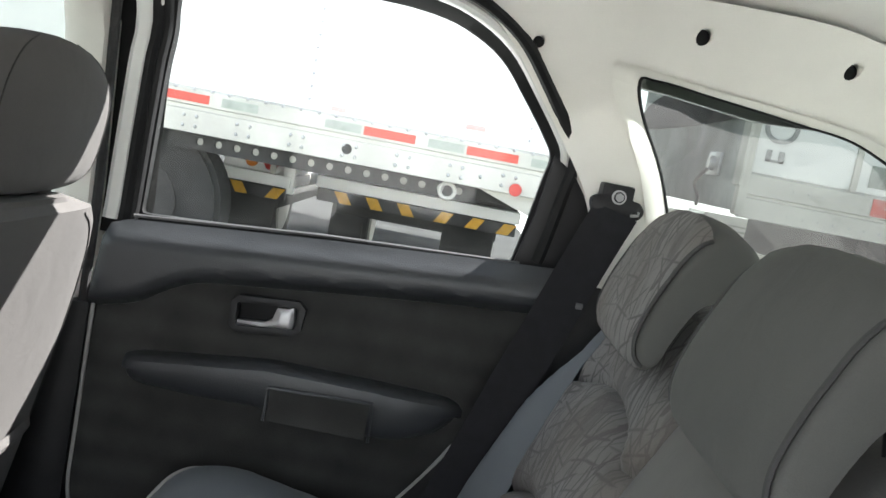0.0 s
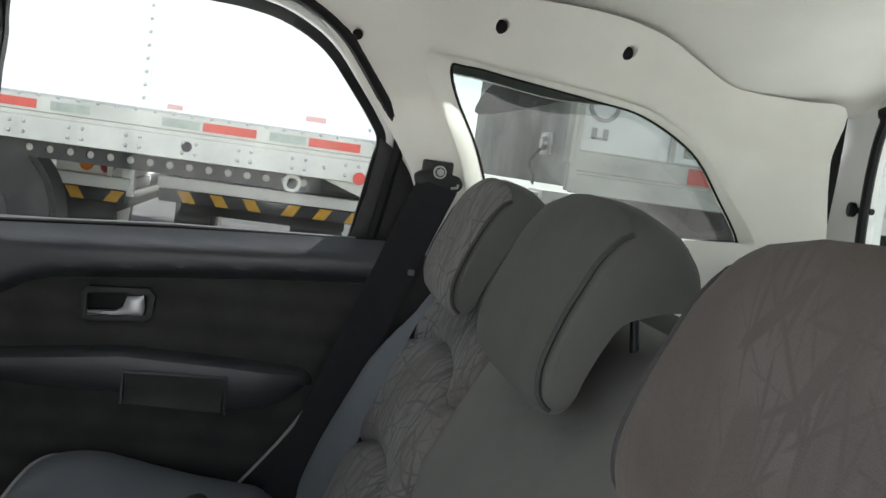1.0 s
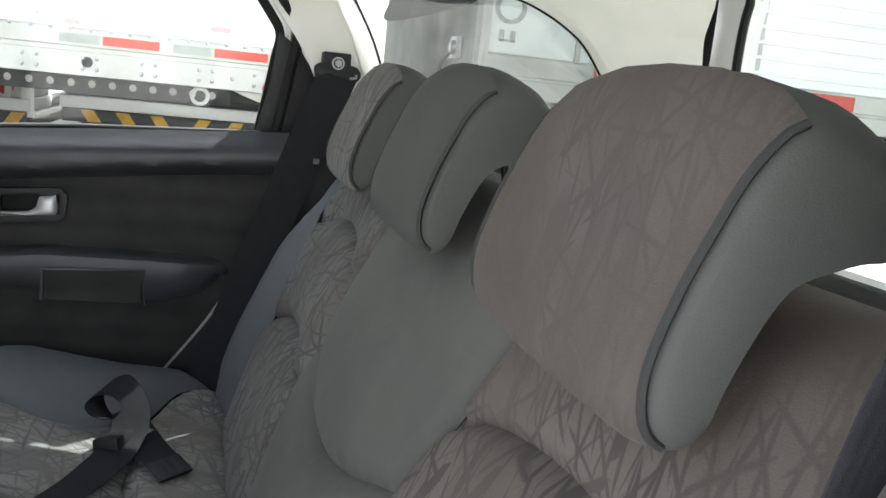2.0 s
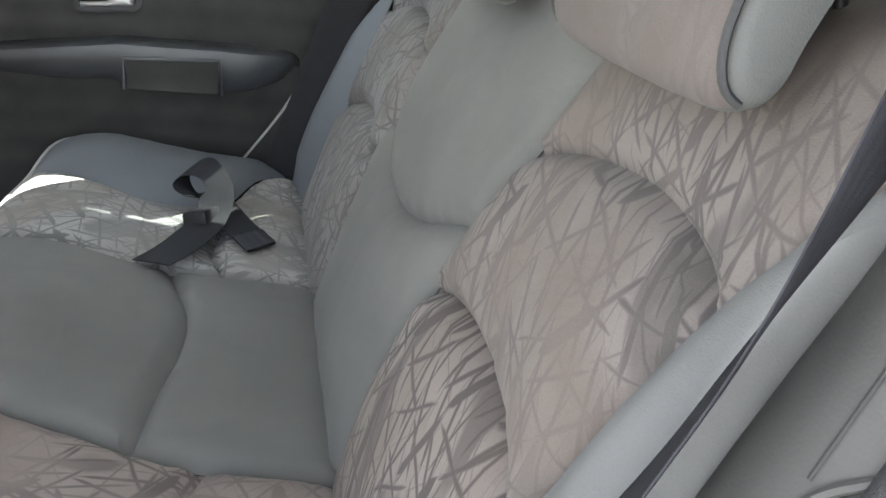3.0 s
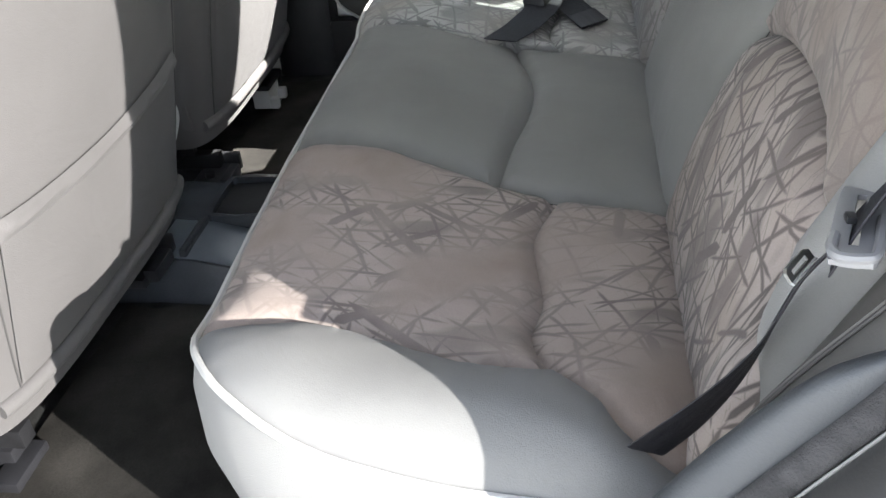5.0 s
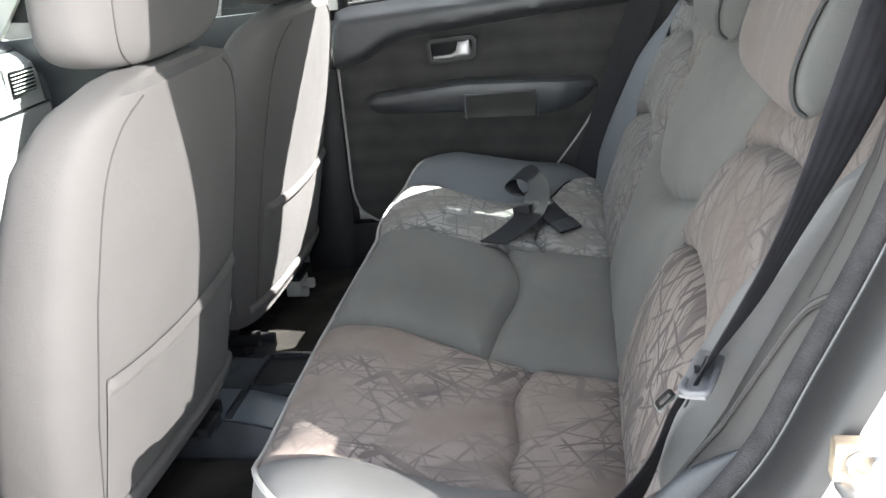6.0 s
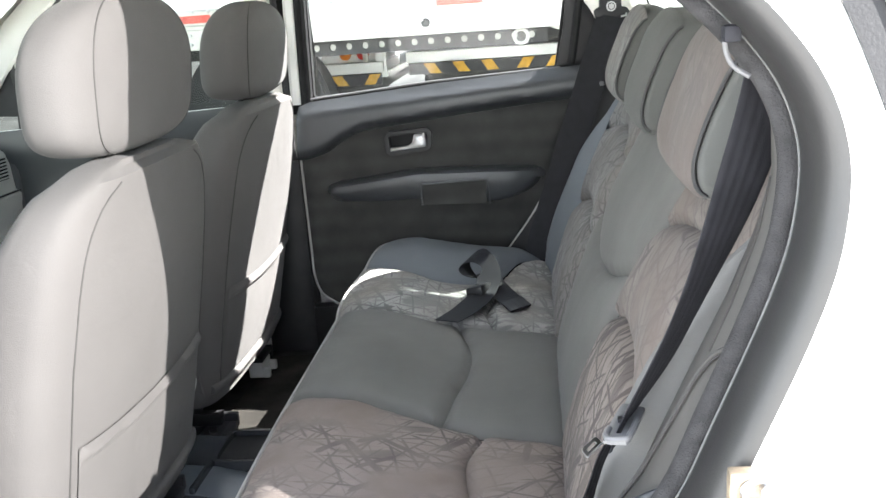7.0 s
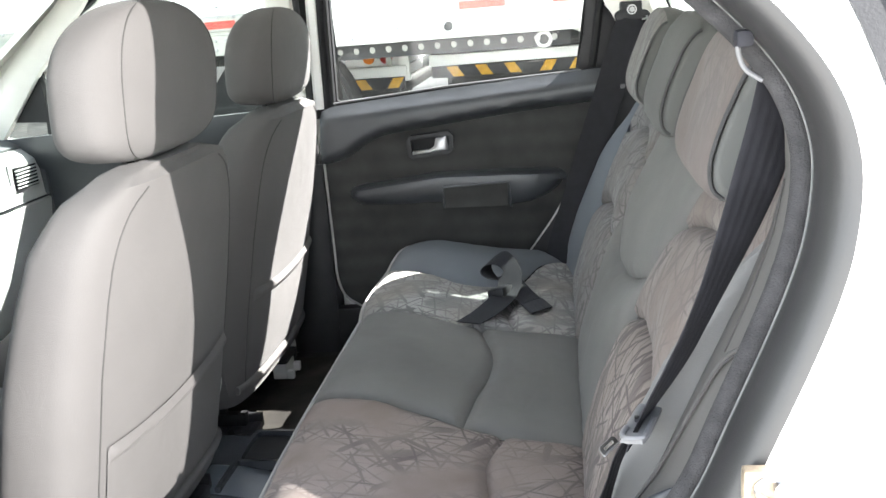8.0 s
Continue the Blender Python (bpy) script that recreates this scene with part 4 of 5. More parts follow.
part("lower_edge", box((0.652, 0.18, 0.33), (0.690, 0.640, 0.446), 0.008), "black_plastic", door, "black lower door edge")

seal = thing("door_seal", "black rubber door seal round the opening", "door seal", kind="structure")
part("bead", tube([(wall_x(v) - 0.008, u, v) for u, v in resample(grown(REAR_GLASS, 0.033), 0.02) if v > 0.98 and u < 0.585], 0.0095, 8), "black", seal)

bp = thing("door_pillar", "ivory upper and dark lower trim of the middle pillar", "pillar trim", kind="structure")
part("upper_trim", loft([[(wall_x(z) - 0.02 + dx, y, z) for dx, y in ((0.05, 0.659), (0.012, 0.660), (0.0, 0.668), (-0.004, 0.69), (0.0, 0.715), (0.015, 0.73), (0.05, 0.732))] for z in np.linspace(0.80, 1.33, 12)]), "trim", bp)
part("lower_trim", loft([[(0.655 + dx, y, z) for dx, y in ((0.06, 0.636), (0.012, 0.640), (0.0, 0.665), (0.0, 0.74), (0.015, 0.76), (0.06, 0.765))] for z in np.linspace(0.33, 0.80, 6)]), "black_plastic", bp)
part("seal_strip", tube([(0.674 - 0.12 * max(0, z - 0.95), 0.652, z) for z in np.linspace(0.42, 1.30, 12)], 0.0075, 8), "seal_fuzzy", bp, "grey flocked seal strip")

fd = thing("front_door", "closed front car door with dark trim", "car door")
part("trim_panel", sheet([(0.77, 0.36), (1.56, 0.36), (1.56, 0.86), (1.46, 0.905), (0.77, 0.935)], lambda u, v, h: (0.672 - h - 0.03 * smooth(0.80, 0.88, v), u, v), step=0.04, thick=0.02), "door_dark", fd)
part("window_frame", sheet(grown(FRONT_GLASS, 0.022), at_wall(-0.002), [FRONT_GLASS], 0.02, thick=0.02), "black", fd)
part("glass", sheet(grown(FRONT_GLASS, 0.004), at_wall(0.012), step=0.06), "glass_screen", fd)
part("mirror_blank", sheet([(1.297, 0.94), (1.390, 0.945), (1.312, 1.10), (1.298, 1.10)], at_wall(-0.03), step=0.02, thick=0.02), "black_plastic", fd, "black triangular mirror blank")

part("divider", tube([(wall_x(z) - 0.012, 1.284, z) for z in (0.93, 1.0, 1.06, 1.10)], 0.008, 8), "white_paint", fd, "white window divider")
nfd = thing("front_door", "closed front car door beside the driver's seat", "car door")
part("trim_panel", sheet([(0.77, 0.36), (1.56, 0.36), (1.56, 0.86), (1.46, 0.905), (0.77, 0.935)], lambda u, v, h: (-0.672 + h + 0.03 * smooth(0.80, 0.88, v), u, v), step=0.04, thick=0.02), "door_dark", nfd)
part("glass", sheet(grown(FRONT_GLASS, 0.004), lambda u, v, h: (-wall_x(v) - 0.012 + h, u, v), step=0.06), "glass_screen", nfd)
part("handle_pull", box((0.632, 0.80, 0.70), (0.655, 1.10, 0.735), 0.01), "door_dark", fd)

low = thing("lower_pillar_trim", "black plastic trim beside the rear seat under the quarter window", "pillar trim", kind="structure")
part("panel", sheet(poly([(0.20, 0.40), (0.235, 0.47)], S(ARCH[1:]), [(-0.066, 1.02), (-0.10, 1.0), (-0.12, 0.86), (-0.10, 0.40)]), lambda u, v, h: (0.650 - h + 0.012 * smooth(0.9, 1.0, v), u, v), step=0.02, thick=0.02), "black_plastic", low)

# belt of the far seat
beltR = thing("seat_belt", "black seat belt hanging from its pillar anchor", "seat belt", "seat belts")
line = spline([(0.606, -0.078, 1.078), (0.607, -0.050, 1.00), (0.608, -0.020, 0.91), (0.607, 0.012, 0.82), (0.604, 0.045, 0.72), (0.600, 0.080, 0.62), (0.598, 0.10, 0.55)], 6)
part("webbing", ribbon(line, [Vector((0.006, 0.030, 0.008))] * len(line)), "strap", beltR)
anc = part("anchor_plate", sheet(spline([(-0.043, 1.088), (-0.050, 1.096), (-0.062, 1.100), (-0.066, 1.112), (-0.092, 1.112), (-0.096, 1.098), (-0.110, 1.094), (-0.117, 1.082), (-0.108, 1.070), (-0.078, 1.066), (-0.050, 1.072)], 4, True),
                                lambda u, v, h: (0.612 - h, u, v), step=0.008, thick=0.02, puff=0.004, soft=0.006), "black_plastic", beltR, "black anchor cover")
part("bolt", disc((0.6005, -0.078, 1.098), (1, 0, 0), 0.0062, 0.008, 6, 0.0008), "chrome", anc, "bright hexagon bolt")
part("collar", disc((0.6025, -0.078, 1.098), (1, 0, 0), 0.0075, 0.006, 24, 0.001), "black_plastic", anc)
part("washer", disc((0.6035, -0.078, 1.098), (1, 0, 0), 0.0100, 0.005, 24, 0.001), "steel", anc)
part("guide_slot", tube([(0.603, -0.098, 1.076), (0.603, -0.108, 1.078), (0.603, -0.108, 1.083)], 0.0022, 6), "steel", anc)
part("mount_block", box((0.612, -0.10, 1.06), (0.66, -0.055, 1.115), 0.004), "black_plastic", anc)
part("stop_clip", box((0.600, -0.060, 0.936), (0.606, -0.050, 0.945), 0.002), "grey_plastic", beltR, "pale belt stop")

grab = thing("grab_handle", "ivory roof grab handle over the rear door", "grab handle")
part("grip", tube(spline([(0.520, 0.505, 1.352), (0.497, 0.49, 1.334), (0.492, 0.45, 1.324), (0.492, 0.31, 1.326), (0.498, 0.25, 1.336), (0.518, 0.235, 1.356)], 5), 0.013, 10), "trim", grab)
part("foot", box((0.497, 0.225, 1.328), (0.542, 0.262, 1.366), 0.006), "trim", grab)
part("foot", box((0.497, 0.482, 1.328), (0.542, 0.519, 1.366), 0.006), "trim", grab)

# tailgate
gate = thing("tailgate", "white painted tailgate with its rear window", "car door")
GW = spline([(-0.555, 1.06), (-0.53, 1.035), (-0.30, 1.018), (0, 1.010), (0.30, 1.018), (0.53, 1.035), (0.555, 1.06), (0.545, 1.18), (0.52, 1.265), (0.48, 1.288), (0, 1.305), (-0.48, 1.288), (-0.52, 1.265), (-0.545, 1.18)], 5, True)
at_gate = lambda u, v, h: (u, -0.77 + h + 0.10 * (v - 1.0), v)
part("frame", sheet([(-0.72, 0.30), (0.72, 0.30), (0.72, 0.95), (0.68, 1.47), (-0.68, 1.47), (-0.72, 0.95)], at_gate, [GW], 0.04, thick=0.03), "white_paint", gate)
part("inner_trim", sheet([(-0.62, 0.60), (0.62, 0.60), (0.62, 0.985), (0.30, 1.000), (0, 1.0), (-0.30, 1.0), (-0.62, 0.985)], lambda u, v, h: (u, -0.735 + h + 0.01 * math.sin(v * 40), v), step=0.04, thick=0.02), "door_dark", gate)
part("glass", sheet(grown(GW, 0.003), lambda u, v, h: (u, -0.785 + 0.1 * (v - 1), v), step=0.08), "glass_gate", gate)
part("glass_seal", tube([(u, -0.765 + 0.1 * (v - 1), v) for u, v in resample(GW, 0.03)], 0.008, 8, True), "black", gate)
part("rubber_stop", joined(disc((0.585, -0.752, 1.130), (0.3, 1, 0), 0.012, 0.012, 16, 0.002), tube([(0.585, -0.756, 1.130), (0.545, -0.762, 1.130)], 0.005, 8)), "black", gate, "black rubber buffer")
part("jamb_seal", tube([(0.628 + 0.01 * math.sin(z * 9), -0.728, z) for z in np.linspace(0.90, 1.31, 14)], 0.009, 8), "black", gate)
shelf = solo("parcel_shelf", sheet([(-0.60, -0.74), (0.60, -0.74), (0.60, -0.19), (-0.60, -0.19)], lambda u, v, h: (u, v, 0.945 + 0.003 * math.sin(v * 160) * (abs(u) > 0.42) + h), step=0.02, thick=0.02),
             "shelf", "pale ribbed parcel shelf behind the rear seat", "parcel shelf")


# ---------------------------------------------------------------- the front seats
def front_seat(cx, dy, tint):
    seat = thing("front_seat", "front car seat in grey cloth with map pocket and headrest", "car seat", "front seats")
    W = [(0.43, 0.238), (0.47, 0.250), (0.60, 0.264), (0.75, 0.262), (0.84, 0.250), (0.905, 0.232), (0.943, 0.204), (0.966, 0.162), (0.978, 0.09)]
    D = [(0.43, 0.060), (0.50, 0.075), (0.75, 0.070), (0.905, 0.060), (0.955, 0.048), (0.978, 0.026)]

    def rear_y(z):
        return 0.682 - 0.21 * (z - 0.46) + dy

    def ring_at(z, grow=0.0):
        w, d = lerp_table(W, z) + grow, lerp_table(D, z) + grow
        yc = rear_y(z) + lerp_table(D, z) + 0.012 * (z > 0.965)
        return [(cx + a, yc + b, z) for a, b in rounded(w, d, 48, 3.6)]
    zs = [0.43, 0.44, 0.46, 0.50, 0.56, 0.62, 0.68, 0.74, 0.80, 0.84, 0.87, 0.90, 0.922, 0.938, 0.950, 0.962, 0.971, 0.978]
    back = part("backrest", loft([ring_at(z) for z in zs]), "front_grey", seat)
    # seams down both rear edges
    for s in (-1, 1):
        pts = []
        for z in np.linspace(0.45, 0.956, 44):
            w, d = lerp_table(W, z), lerp_table(D, z)
            k = lerp_table([(0.45, 0.80), (0.88, 0.80), (0.93, 0.76), (0.955, 0.66), (0.968, 0.50), (0.972, 0.40)], z)
            a = s * w * k
            b = -d * (1 - k ** 3.6) ** (1 / 3.6)
            pts.append((cx + a, rear_y(z) + d + b - 0.0005, z))
        part("seam", tube(pts, 0.0011, 6), "seam", back, "fine sewn seam")
    # map pocket: the cloth bag stands off the backrest, with a bound upper hem
    def at_pocket(x, z, h):
        w, d = lerp_table(W, z), lerp_table(D, z)
        k = min(0.97, abs(x - cx) / w)
        b = -d * (1 - k ** 3.6) ** (1 / 3.6)
        return (x, rear_y(z) + d + b - 0.003 - h, z)
    hem = [(cx - 0.200, 0.655), (cx - 0.10, 0.647), (cx, 0.643), (cx + 0.10, 0.648), (cx + 0.195, 0.658)]
    hs = S(hem)
    part("map_pocket", sheet(poly(hs, [(cx + 0.20, 0.475), (cx - 0.20, 0.475)]), at_pocket, step=0.015, puff=0.006, soft=0.04), "front_grey", back)
    part("pocket_hem", sheet(poly(hs, [(x, z - 0.024) for x, z in hs[::-1]]), at_pocket, step=0.008, puff=0.010, soft=0.008), "front_grey", back, "bound hem of the map pocket")
    roll = [at_pocket(cx + u, 0.462, -0.002) for u in np.linspace(-0.225, 0.225, 24)]
    part("lower_roll", tube(roll, lambda t: 0.009, 10), "front_grey", back, "rolled lower hem")
    # headrest
    big = 1.0 if cx < 0 else 0.92
    hz, hy = 1.066 - 0.006 * (cx > 0), rear_y(0.95) + 0.046
    rings = []
    for t in np.sin(np.linspace(-math.pi / 2, math.pi / 2, 30)):
        z = hz + (0.108 if t > 0 else 0.088) * big * t
        k = max(0.01, (1 - abs(t) ** (2.4 if t > 0 else 5.0))) ** (1 / 2.2)
        w = 0.188 * big * k * (1 + 0.045 * t)
        d = 0.056 * (0.25 + 0.75 * k)
        rings.append([(cx + 0.004 + a, hy - 0.12 * (z - hz) + b, z) for a, b in rounded(w, d, 48, 2.9)])
    head = part("headrest", loft(rings), "front_grey", seat)
    for s in (-1, 1):
        pts = []
        for t in np.linspace(-0.95, 0.96, 26):
            z = hz + (0.108 if t > 0 else 0.088) * big * t
            k = max(0.01, (1 - abs(t) ** (2.4 if t > 0 else 5.0))) ** (1 / 2.2)
            w, d = 0.188 * big * k * (1 + 0.045 * t), 0.056 * (0.25 + 0.75 * k)
            q = 0.78
            pts.append((cx + 0.004 + s * w * q, hy - 0.12 * (z - hz) - d * (1 - q ** 2.9) ** (1 / 2.9) - 0.0002, z))
        part("seam", tube(pts, 0.0010, 6), "seam", head)
        part("post", tube([(cx + s * 0.06, hy + 0.005, 0.94), (cx + s * 0.06, hy, 1.02)], 0.006, 10), "black_plastic", head, "black headrest post")
    # cushion, recliner and rails
    rr = []
    for y in np.linspace(0.71, 1.22, 16):
        k = min(1, (1.24 - y) / 0.05) ** 0.5
        rr.append([(cx + a, y + dy, 0.50 + b * k) for a, b in rounded(0.25, 0.075, 28, 3.4)])
    part("cushion", loft(rr), "front_grey", seat)
    part("recliner", disc((cx + 0.262, 0.80 + dy, 0.50), (1, 0, 0), 0.045, 0.018, 28, 0.004), "black_plastic", seat, "black recliner cover")
    part("recliner", disc((cx - 0.262, 0.80 + dy, 0.50), (1, 0, 0), 0.045, 0.018, 28, 0.004), "black_plastic", seat, "black recliner cover")
    part("undertray", box((cx - 0.21, 0.76 + dy, 0.39), (cx + 0.21, 1.2 + dy, 0.44), 0.01), "black", seat)
    for s, ex in ((-1, 0.172), (1, 0.172)):
        r = part("rail", box((cx + s * ex - 0.016, 0.735, 0.345), (cx + s * ex + 0.016, 1.24, 0.368), 0.003), "black_plastic", seat, "black steel seat rail")
        part("rail_top", box((cx + s * ex - 0.011, 0.72, 0.368), (cx + s * ex + 0.011, 1.22, 0.392), 0.002), "black", r)
        part("rail_foot", box((cx + s * ex - 0.045, 0.718, 0.338), (cx + s * ex + 0.020, 0.748, 0.352), 0.003), "black_plastic", r)
        part("bracket", box((cx + s * ex - 0.008, 0.76, 0.39), (cx + s * ex + 0.008, 1.1, 0.45), 0.003), "black", r)
    return seat


driver = front_seat(-0.248, -0.010, 0)
passenger = front_seat(0.368, 0.012, 0)
part("release_loop", tube(spline([(-0.010, 0.70, 0.585), (0.010, 0.69, 0.568), (0.014, 0.685, 0.540), (-0.002, 0.69, 0.512)], 6), 0.003, 8), "piping", driver, "pale cord loop")
part("rail_end", joined(box((-0.175, 0.690, 0.388), (-0.085, 0.738, 0.402), 0.003), box((-0.165, 0.676, 0.392), (-0.110, 0.694, 0.410), 0.003), box((-0.096, 0.684, 0.392), (-0.084, 0.730, 0.416), 0.002)), "black_plastic", driver, "black steel rail end clip")
part("rail_end", joined(box((0.125, 0.700, 0.352), (0.215, 0.752, 0.368), 0.003), box((0.135, 0.688, 0.356), (0.190, 0.704, 0.376), 0.003), box((0.204, 0.694, 0.356), (0.216, 0.748, 0.384), 0.002), disc((0.160, 0.728, 0.371), (0, 0, 1), 0.008, 0.008, 16, 0.001)), "black_plastic", passenger, "black steel rail end clip")
cap = thing("rail_cap", "white plastic cap on the end of a seat rail", "rail cap")
part("shell", joined(box((0.448, 0.715, 0.352), (0.511, 0.748, 0.388), 0.004), box((0.448, 0.700, 0.352), (0.463, 0.716, 0.372), 0.003), box((0.496, 0.700, 0.352), (0.511, 0.716, 0.372), 0.003)), "piping", cap)
part("top", box((0.444, 0.712, 0.389), (0.518, 0.752, 0.400), 0.003), "black", cap, "dark top")

# tunnel with its tray, and mats
tun = thing("tunnel_console", "dark glossy plastic floor tunnel cover with an open tray", "console")


def tun_ring(y):
    h = lerp_table([(0.42, 0.35), (0.50, 0.362), (0.60, 0.372), (0.66, 0.385), (0.9, 0.40), (1.3, 0.40)], y)
    return [(-0.13, y, 0.33), (-0.118, y, h - 0.016), (-0.105, y, h), (0.105, y, h), (0.118, y, h - 0.016), (0.13, y, 0.33)]


part("cover", loft([tun_ring(y) for y in (0.42, 0.48, 0.54, 0.60, 0.63, 0.655, 0.70, 0.90, 1.3)]), "tunnel", tun)
TR = spline([(0.010, 0.590), (0.095, 0.590), (0.105, 0.605), (0.105, 0.650), (0.095, 0.665), (0.010, 0.665), (0.000, 0.650), (0.000, 0.605)], 4, True)
tray = part("tray", sheet(grown(TR, 0.008), lambda u, v, h: (u, v, 0.398 + h), [TR], 0.008, thick=0.02, rim=0.002), "tunnel", tun)
part("tray_floor", sheet(TR, lambda u, v, h: (u, v, 0.386 + h), step=0.02), "black", tray)
part("ridge", box((-0.10, 0.665, 0.385), (-0.012, 0.675, 0.398), 0.003), "tunnel", tun)
# flat black sheet on the cover, painting the shade of a shallow recess
part("recess_shade", sheet(spline([(-0.02, 0.53), (0.07, 0.53), (0.085, 0.545), (0.085, 0.57), (0.07, 0.582), (-0.02, 0.582), (-0.035, 0.57), (-0.035, 0.545)], 4, True), lambda u, v, h: (u, v, lerp_table([(0.50, 0.364), (0.60, 0.3735)], v) + h), step=0.02), "black", tun, "flat black patch in place of a recess's shade")
part("top_plate", sheet([(-0.100, 0.60), (-0.008, 0.60), (-0.008, 0.715), (-0.100, 0.715)], lambda u, v, h: (u, v, tun_ring(v)[2][2] + 0.004 + h), step=0.02, thick=0.006, rim=0.002), "tunnel_plate", tun, "blue-grey plastic plate")
for x0, x1 in ((-0.60, -0.15), (0.15, 0.60)):
    solo("floor_mat", sheet(spline([(x0, 0.30), (x1, 0.30), (x1, 0.70), (x1 - 0.02, 0.74), (x0 + 0.03, 0.74), (x0, 0.70)], 3, True), lambda u, v, h: (u, v, 0.340 + 0.004 * noise.noise((u * 12, v * 12, 2)) + h), step=0.03, thick=0.006),
         "mat", "worn brownish floor mat in the rear footwell", "floor mat", "floor mats")

# dashboard
dash = thing("dashboard", "pale grey dashboard with dark top and air vent", "dashboard")
sec = [(1.62, 0.42), (1.40, 0.42), (1.345, 0.60), (1.33, 0.76), (1.34, 0.772), (1.345, 0.86), (1.37, 0.885), (1.62, 0.90)]
part("lower_face", loft([[(x, y, z) for y, z in sec] for x in np.linspace(-0.665, 0.665, 8)]), "dash", dash)
part("top_pad", loft([[(x, y, z) for y, z in ((1.375, 0.884), (1.372, 0.892), (1.40, 0.905), (1.62, 0.925), (1.62, 0.88))] for x in (-0.668, 0, 0.668)]), "dash_dark", dash, "dark grey top pad")
part("end_cap", box((0.66, 1.33, 0.60), (0.69, 1.62, 0.90), 0.01), "dash_dark", dash)
vent = part("air_vent", sheet([(0.53, 0.792), (0.645, 0.792), (0.645, 0.856), (0.53, 0.862)], lambda u, v, h: (u, 1.340 - h, v), [[(0.545, 0.800), (0.635, 0.800), (0.635, 0.848), (0.545, 0.853)]], 0.01, thick=0.02), "dash", dash)
part("cavity", box((0.545, 1.336, 0.80), (0.635, 1.3425, 0.85), 0), "black", vent)
for k in range(6):
    part("slat", box((0.546, 1.331, 0.803 + k * 0.008), (0.634, 1.339, 0.8058 + k * 0.008), 0.0008, 1), "dash", vent)
part("glovebox_line", box((0.20, 1.3265, 0.766), (0.66, 1.332, 0.770), 0.0005, 1), "black_plastic", dash)


# ---------------------------------------------------------------- the near door opening: jamb, seals, side trim, belt
jamb = thing("door_opening", "open rear doorway with grey rubber seals round the opening", "door opening", kind="structure")
hole = resample(DOOR_HOLE, 0.018)
outw = grown(hole, 1.0)


def jamb_at(i, x, n):
    p, q = hole[i], outw[i]
    u, v = p[0] + (q[0] - p[0]) * n, p[1] + (q[1] - p[1]) * n
    return (-(x - 0.70 + wall_x(v)), u, v)


prof_seal = [(0.700, 0.012), (0.703, 0.000), (0.708, -0.005), (0.715, -0.0065), (0.724, -0.007), (0.736, -0.0065), (0.747, -0.004), (0.755, -0.001), (0.760, 0.003), (0.763, 0.007), (0.764, 0.012)]
rings = [[jamb_at(i, x, n) for x, n in prof_seal] for i in range(len(hole))]
part("rubber_seal", loft(rings + [rings[0]], False), "seal", jamb, "smooth grey rubber door seal")
part("flocked_strip", tube([jamb_at(i, 0.697, -0.009) for i in range(len(hole))], 0.0095, 10, True), "seal_fuzzy", jamb, "dark flocked inner strip")
part("seal_lip", tube([jamb_at(i, 0.7082, -0.0056) for i in range(len(hole))], 0.0012, 6, True), "seal_lip", jamb, "pale lip line")
part("closing_panel", loft([[jamb_at(i % len(hole), 0.70, 0.016), jamb_at(i % len(hole), 0.70, 0.05), jamb_at(i % len(hole), 0.706, 0.05)] for i in range(len(hole) + 1)], False), "black", jamb)
# dark rim of the quarter window on the outer skin, beside the doorway
RIM = grown(QUARTER_GLASS, 0.044)
rimq = thing("quarter_window_rim", "black outer rim of the rear quarter window", "window rim", kind="structure")
part("rim", sheet(RIM, lambda u, v, h: (-(wall_x(v) + 0.077 + h), u, v), [grown(QUARTER_GLASS, 0.006)], 0.02, thick=0.004), "black_plastic", rimq)
part("rim_bead", tube([(-(wall_x(v) + 0.079), u, v) for u, v in resample(grown(QUARTER_GLASS, 0.016), 0.02)], 0.006, 8, True), "dash", rimq, "pale grey bead")
part("outer_pane", sheet(grown(QUARTER_GLASS, 0.008), lambda u, v, h: (-(wall_x(v) + 0.078 + h), u, v), step=0.06), "glass_film", rimq, "dark pane")
# striker on the jamb's outer face
st = thing("door_striker", "worn metal door striker on the white jamb", "striker")
part("plate", box((-0.778, -0.080, 0.772), (-0.766, -0.040, 0.800), 0.003), material("worn_primer", (0.30, 0.24, 0.17), 0.6, var=0.25, scale=60, bump=0.4), st, "tan worn plate")
part("striker_ring", tube([(-0.779, -0.060 + 0.011 * math.cos(a * math.tau / 16), 0.786 + 0.009 * math.sin(a * math.tau / 16)) for a in range(16)], 0.0022, 6, True), "steel", st, "worn steel ring")
part("bolt", disc((-0.781, -0.066, 0.788), (1, 0, 0), 0.0055, 0.008, 16, 0.001), "steel", st)
part("bar", tube([(-0.772, -0.048, 0.768), (-0.795, -0.052, 0.766), (-0.797, -0.070, 0.764), (-0.772, -0.078, 0.764)], 0.0055, 10), "steel", st)

# grey side trim between seat and doorway
EDGE = [(0.50, 0.165), (0.60, 0.085), (0.665, 0.037), (0.735, -0.011), (0.805, -0.041), (0.892, -0.076), (0.947, -0.093), (0.995, -0.100), (1.03, -0.097), (1.065, -0.084), (1.10, -0.060), (1.126, -0.036)]
side = thing("seat_side_trim", "grey padded side trim between rear seat and doorway with a sewn crease", "side trim")
rows = []
for z in np.linspace(0.50, 1.075, 60):
    e = lerp_table(EDGE, z)
    yb = back_y(min(z, 0.99)) - 0.02 - max(0, z - 0.99) * 0.3
    x1 = -(wall_x(z) - 0.006)
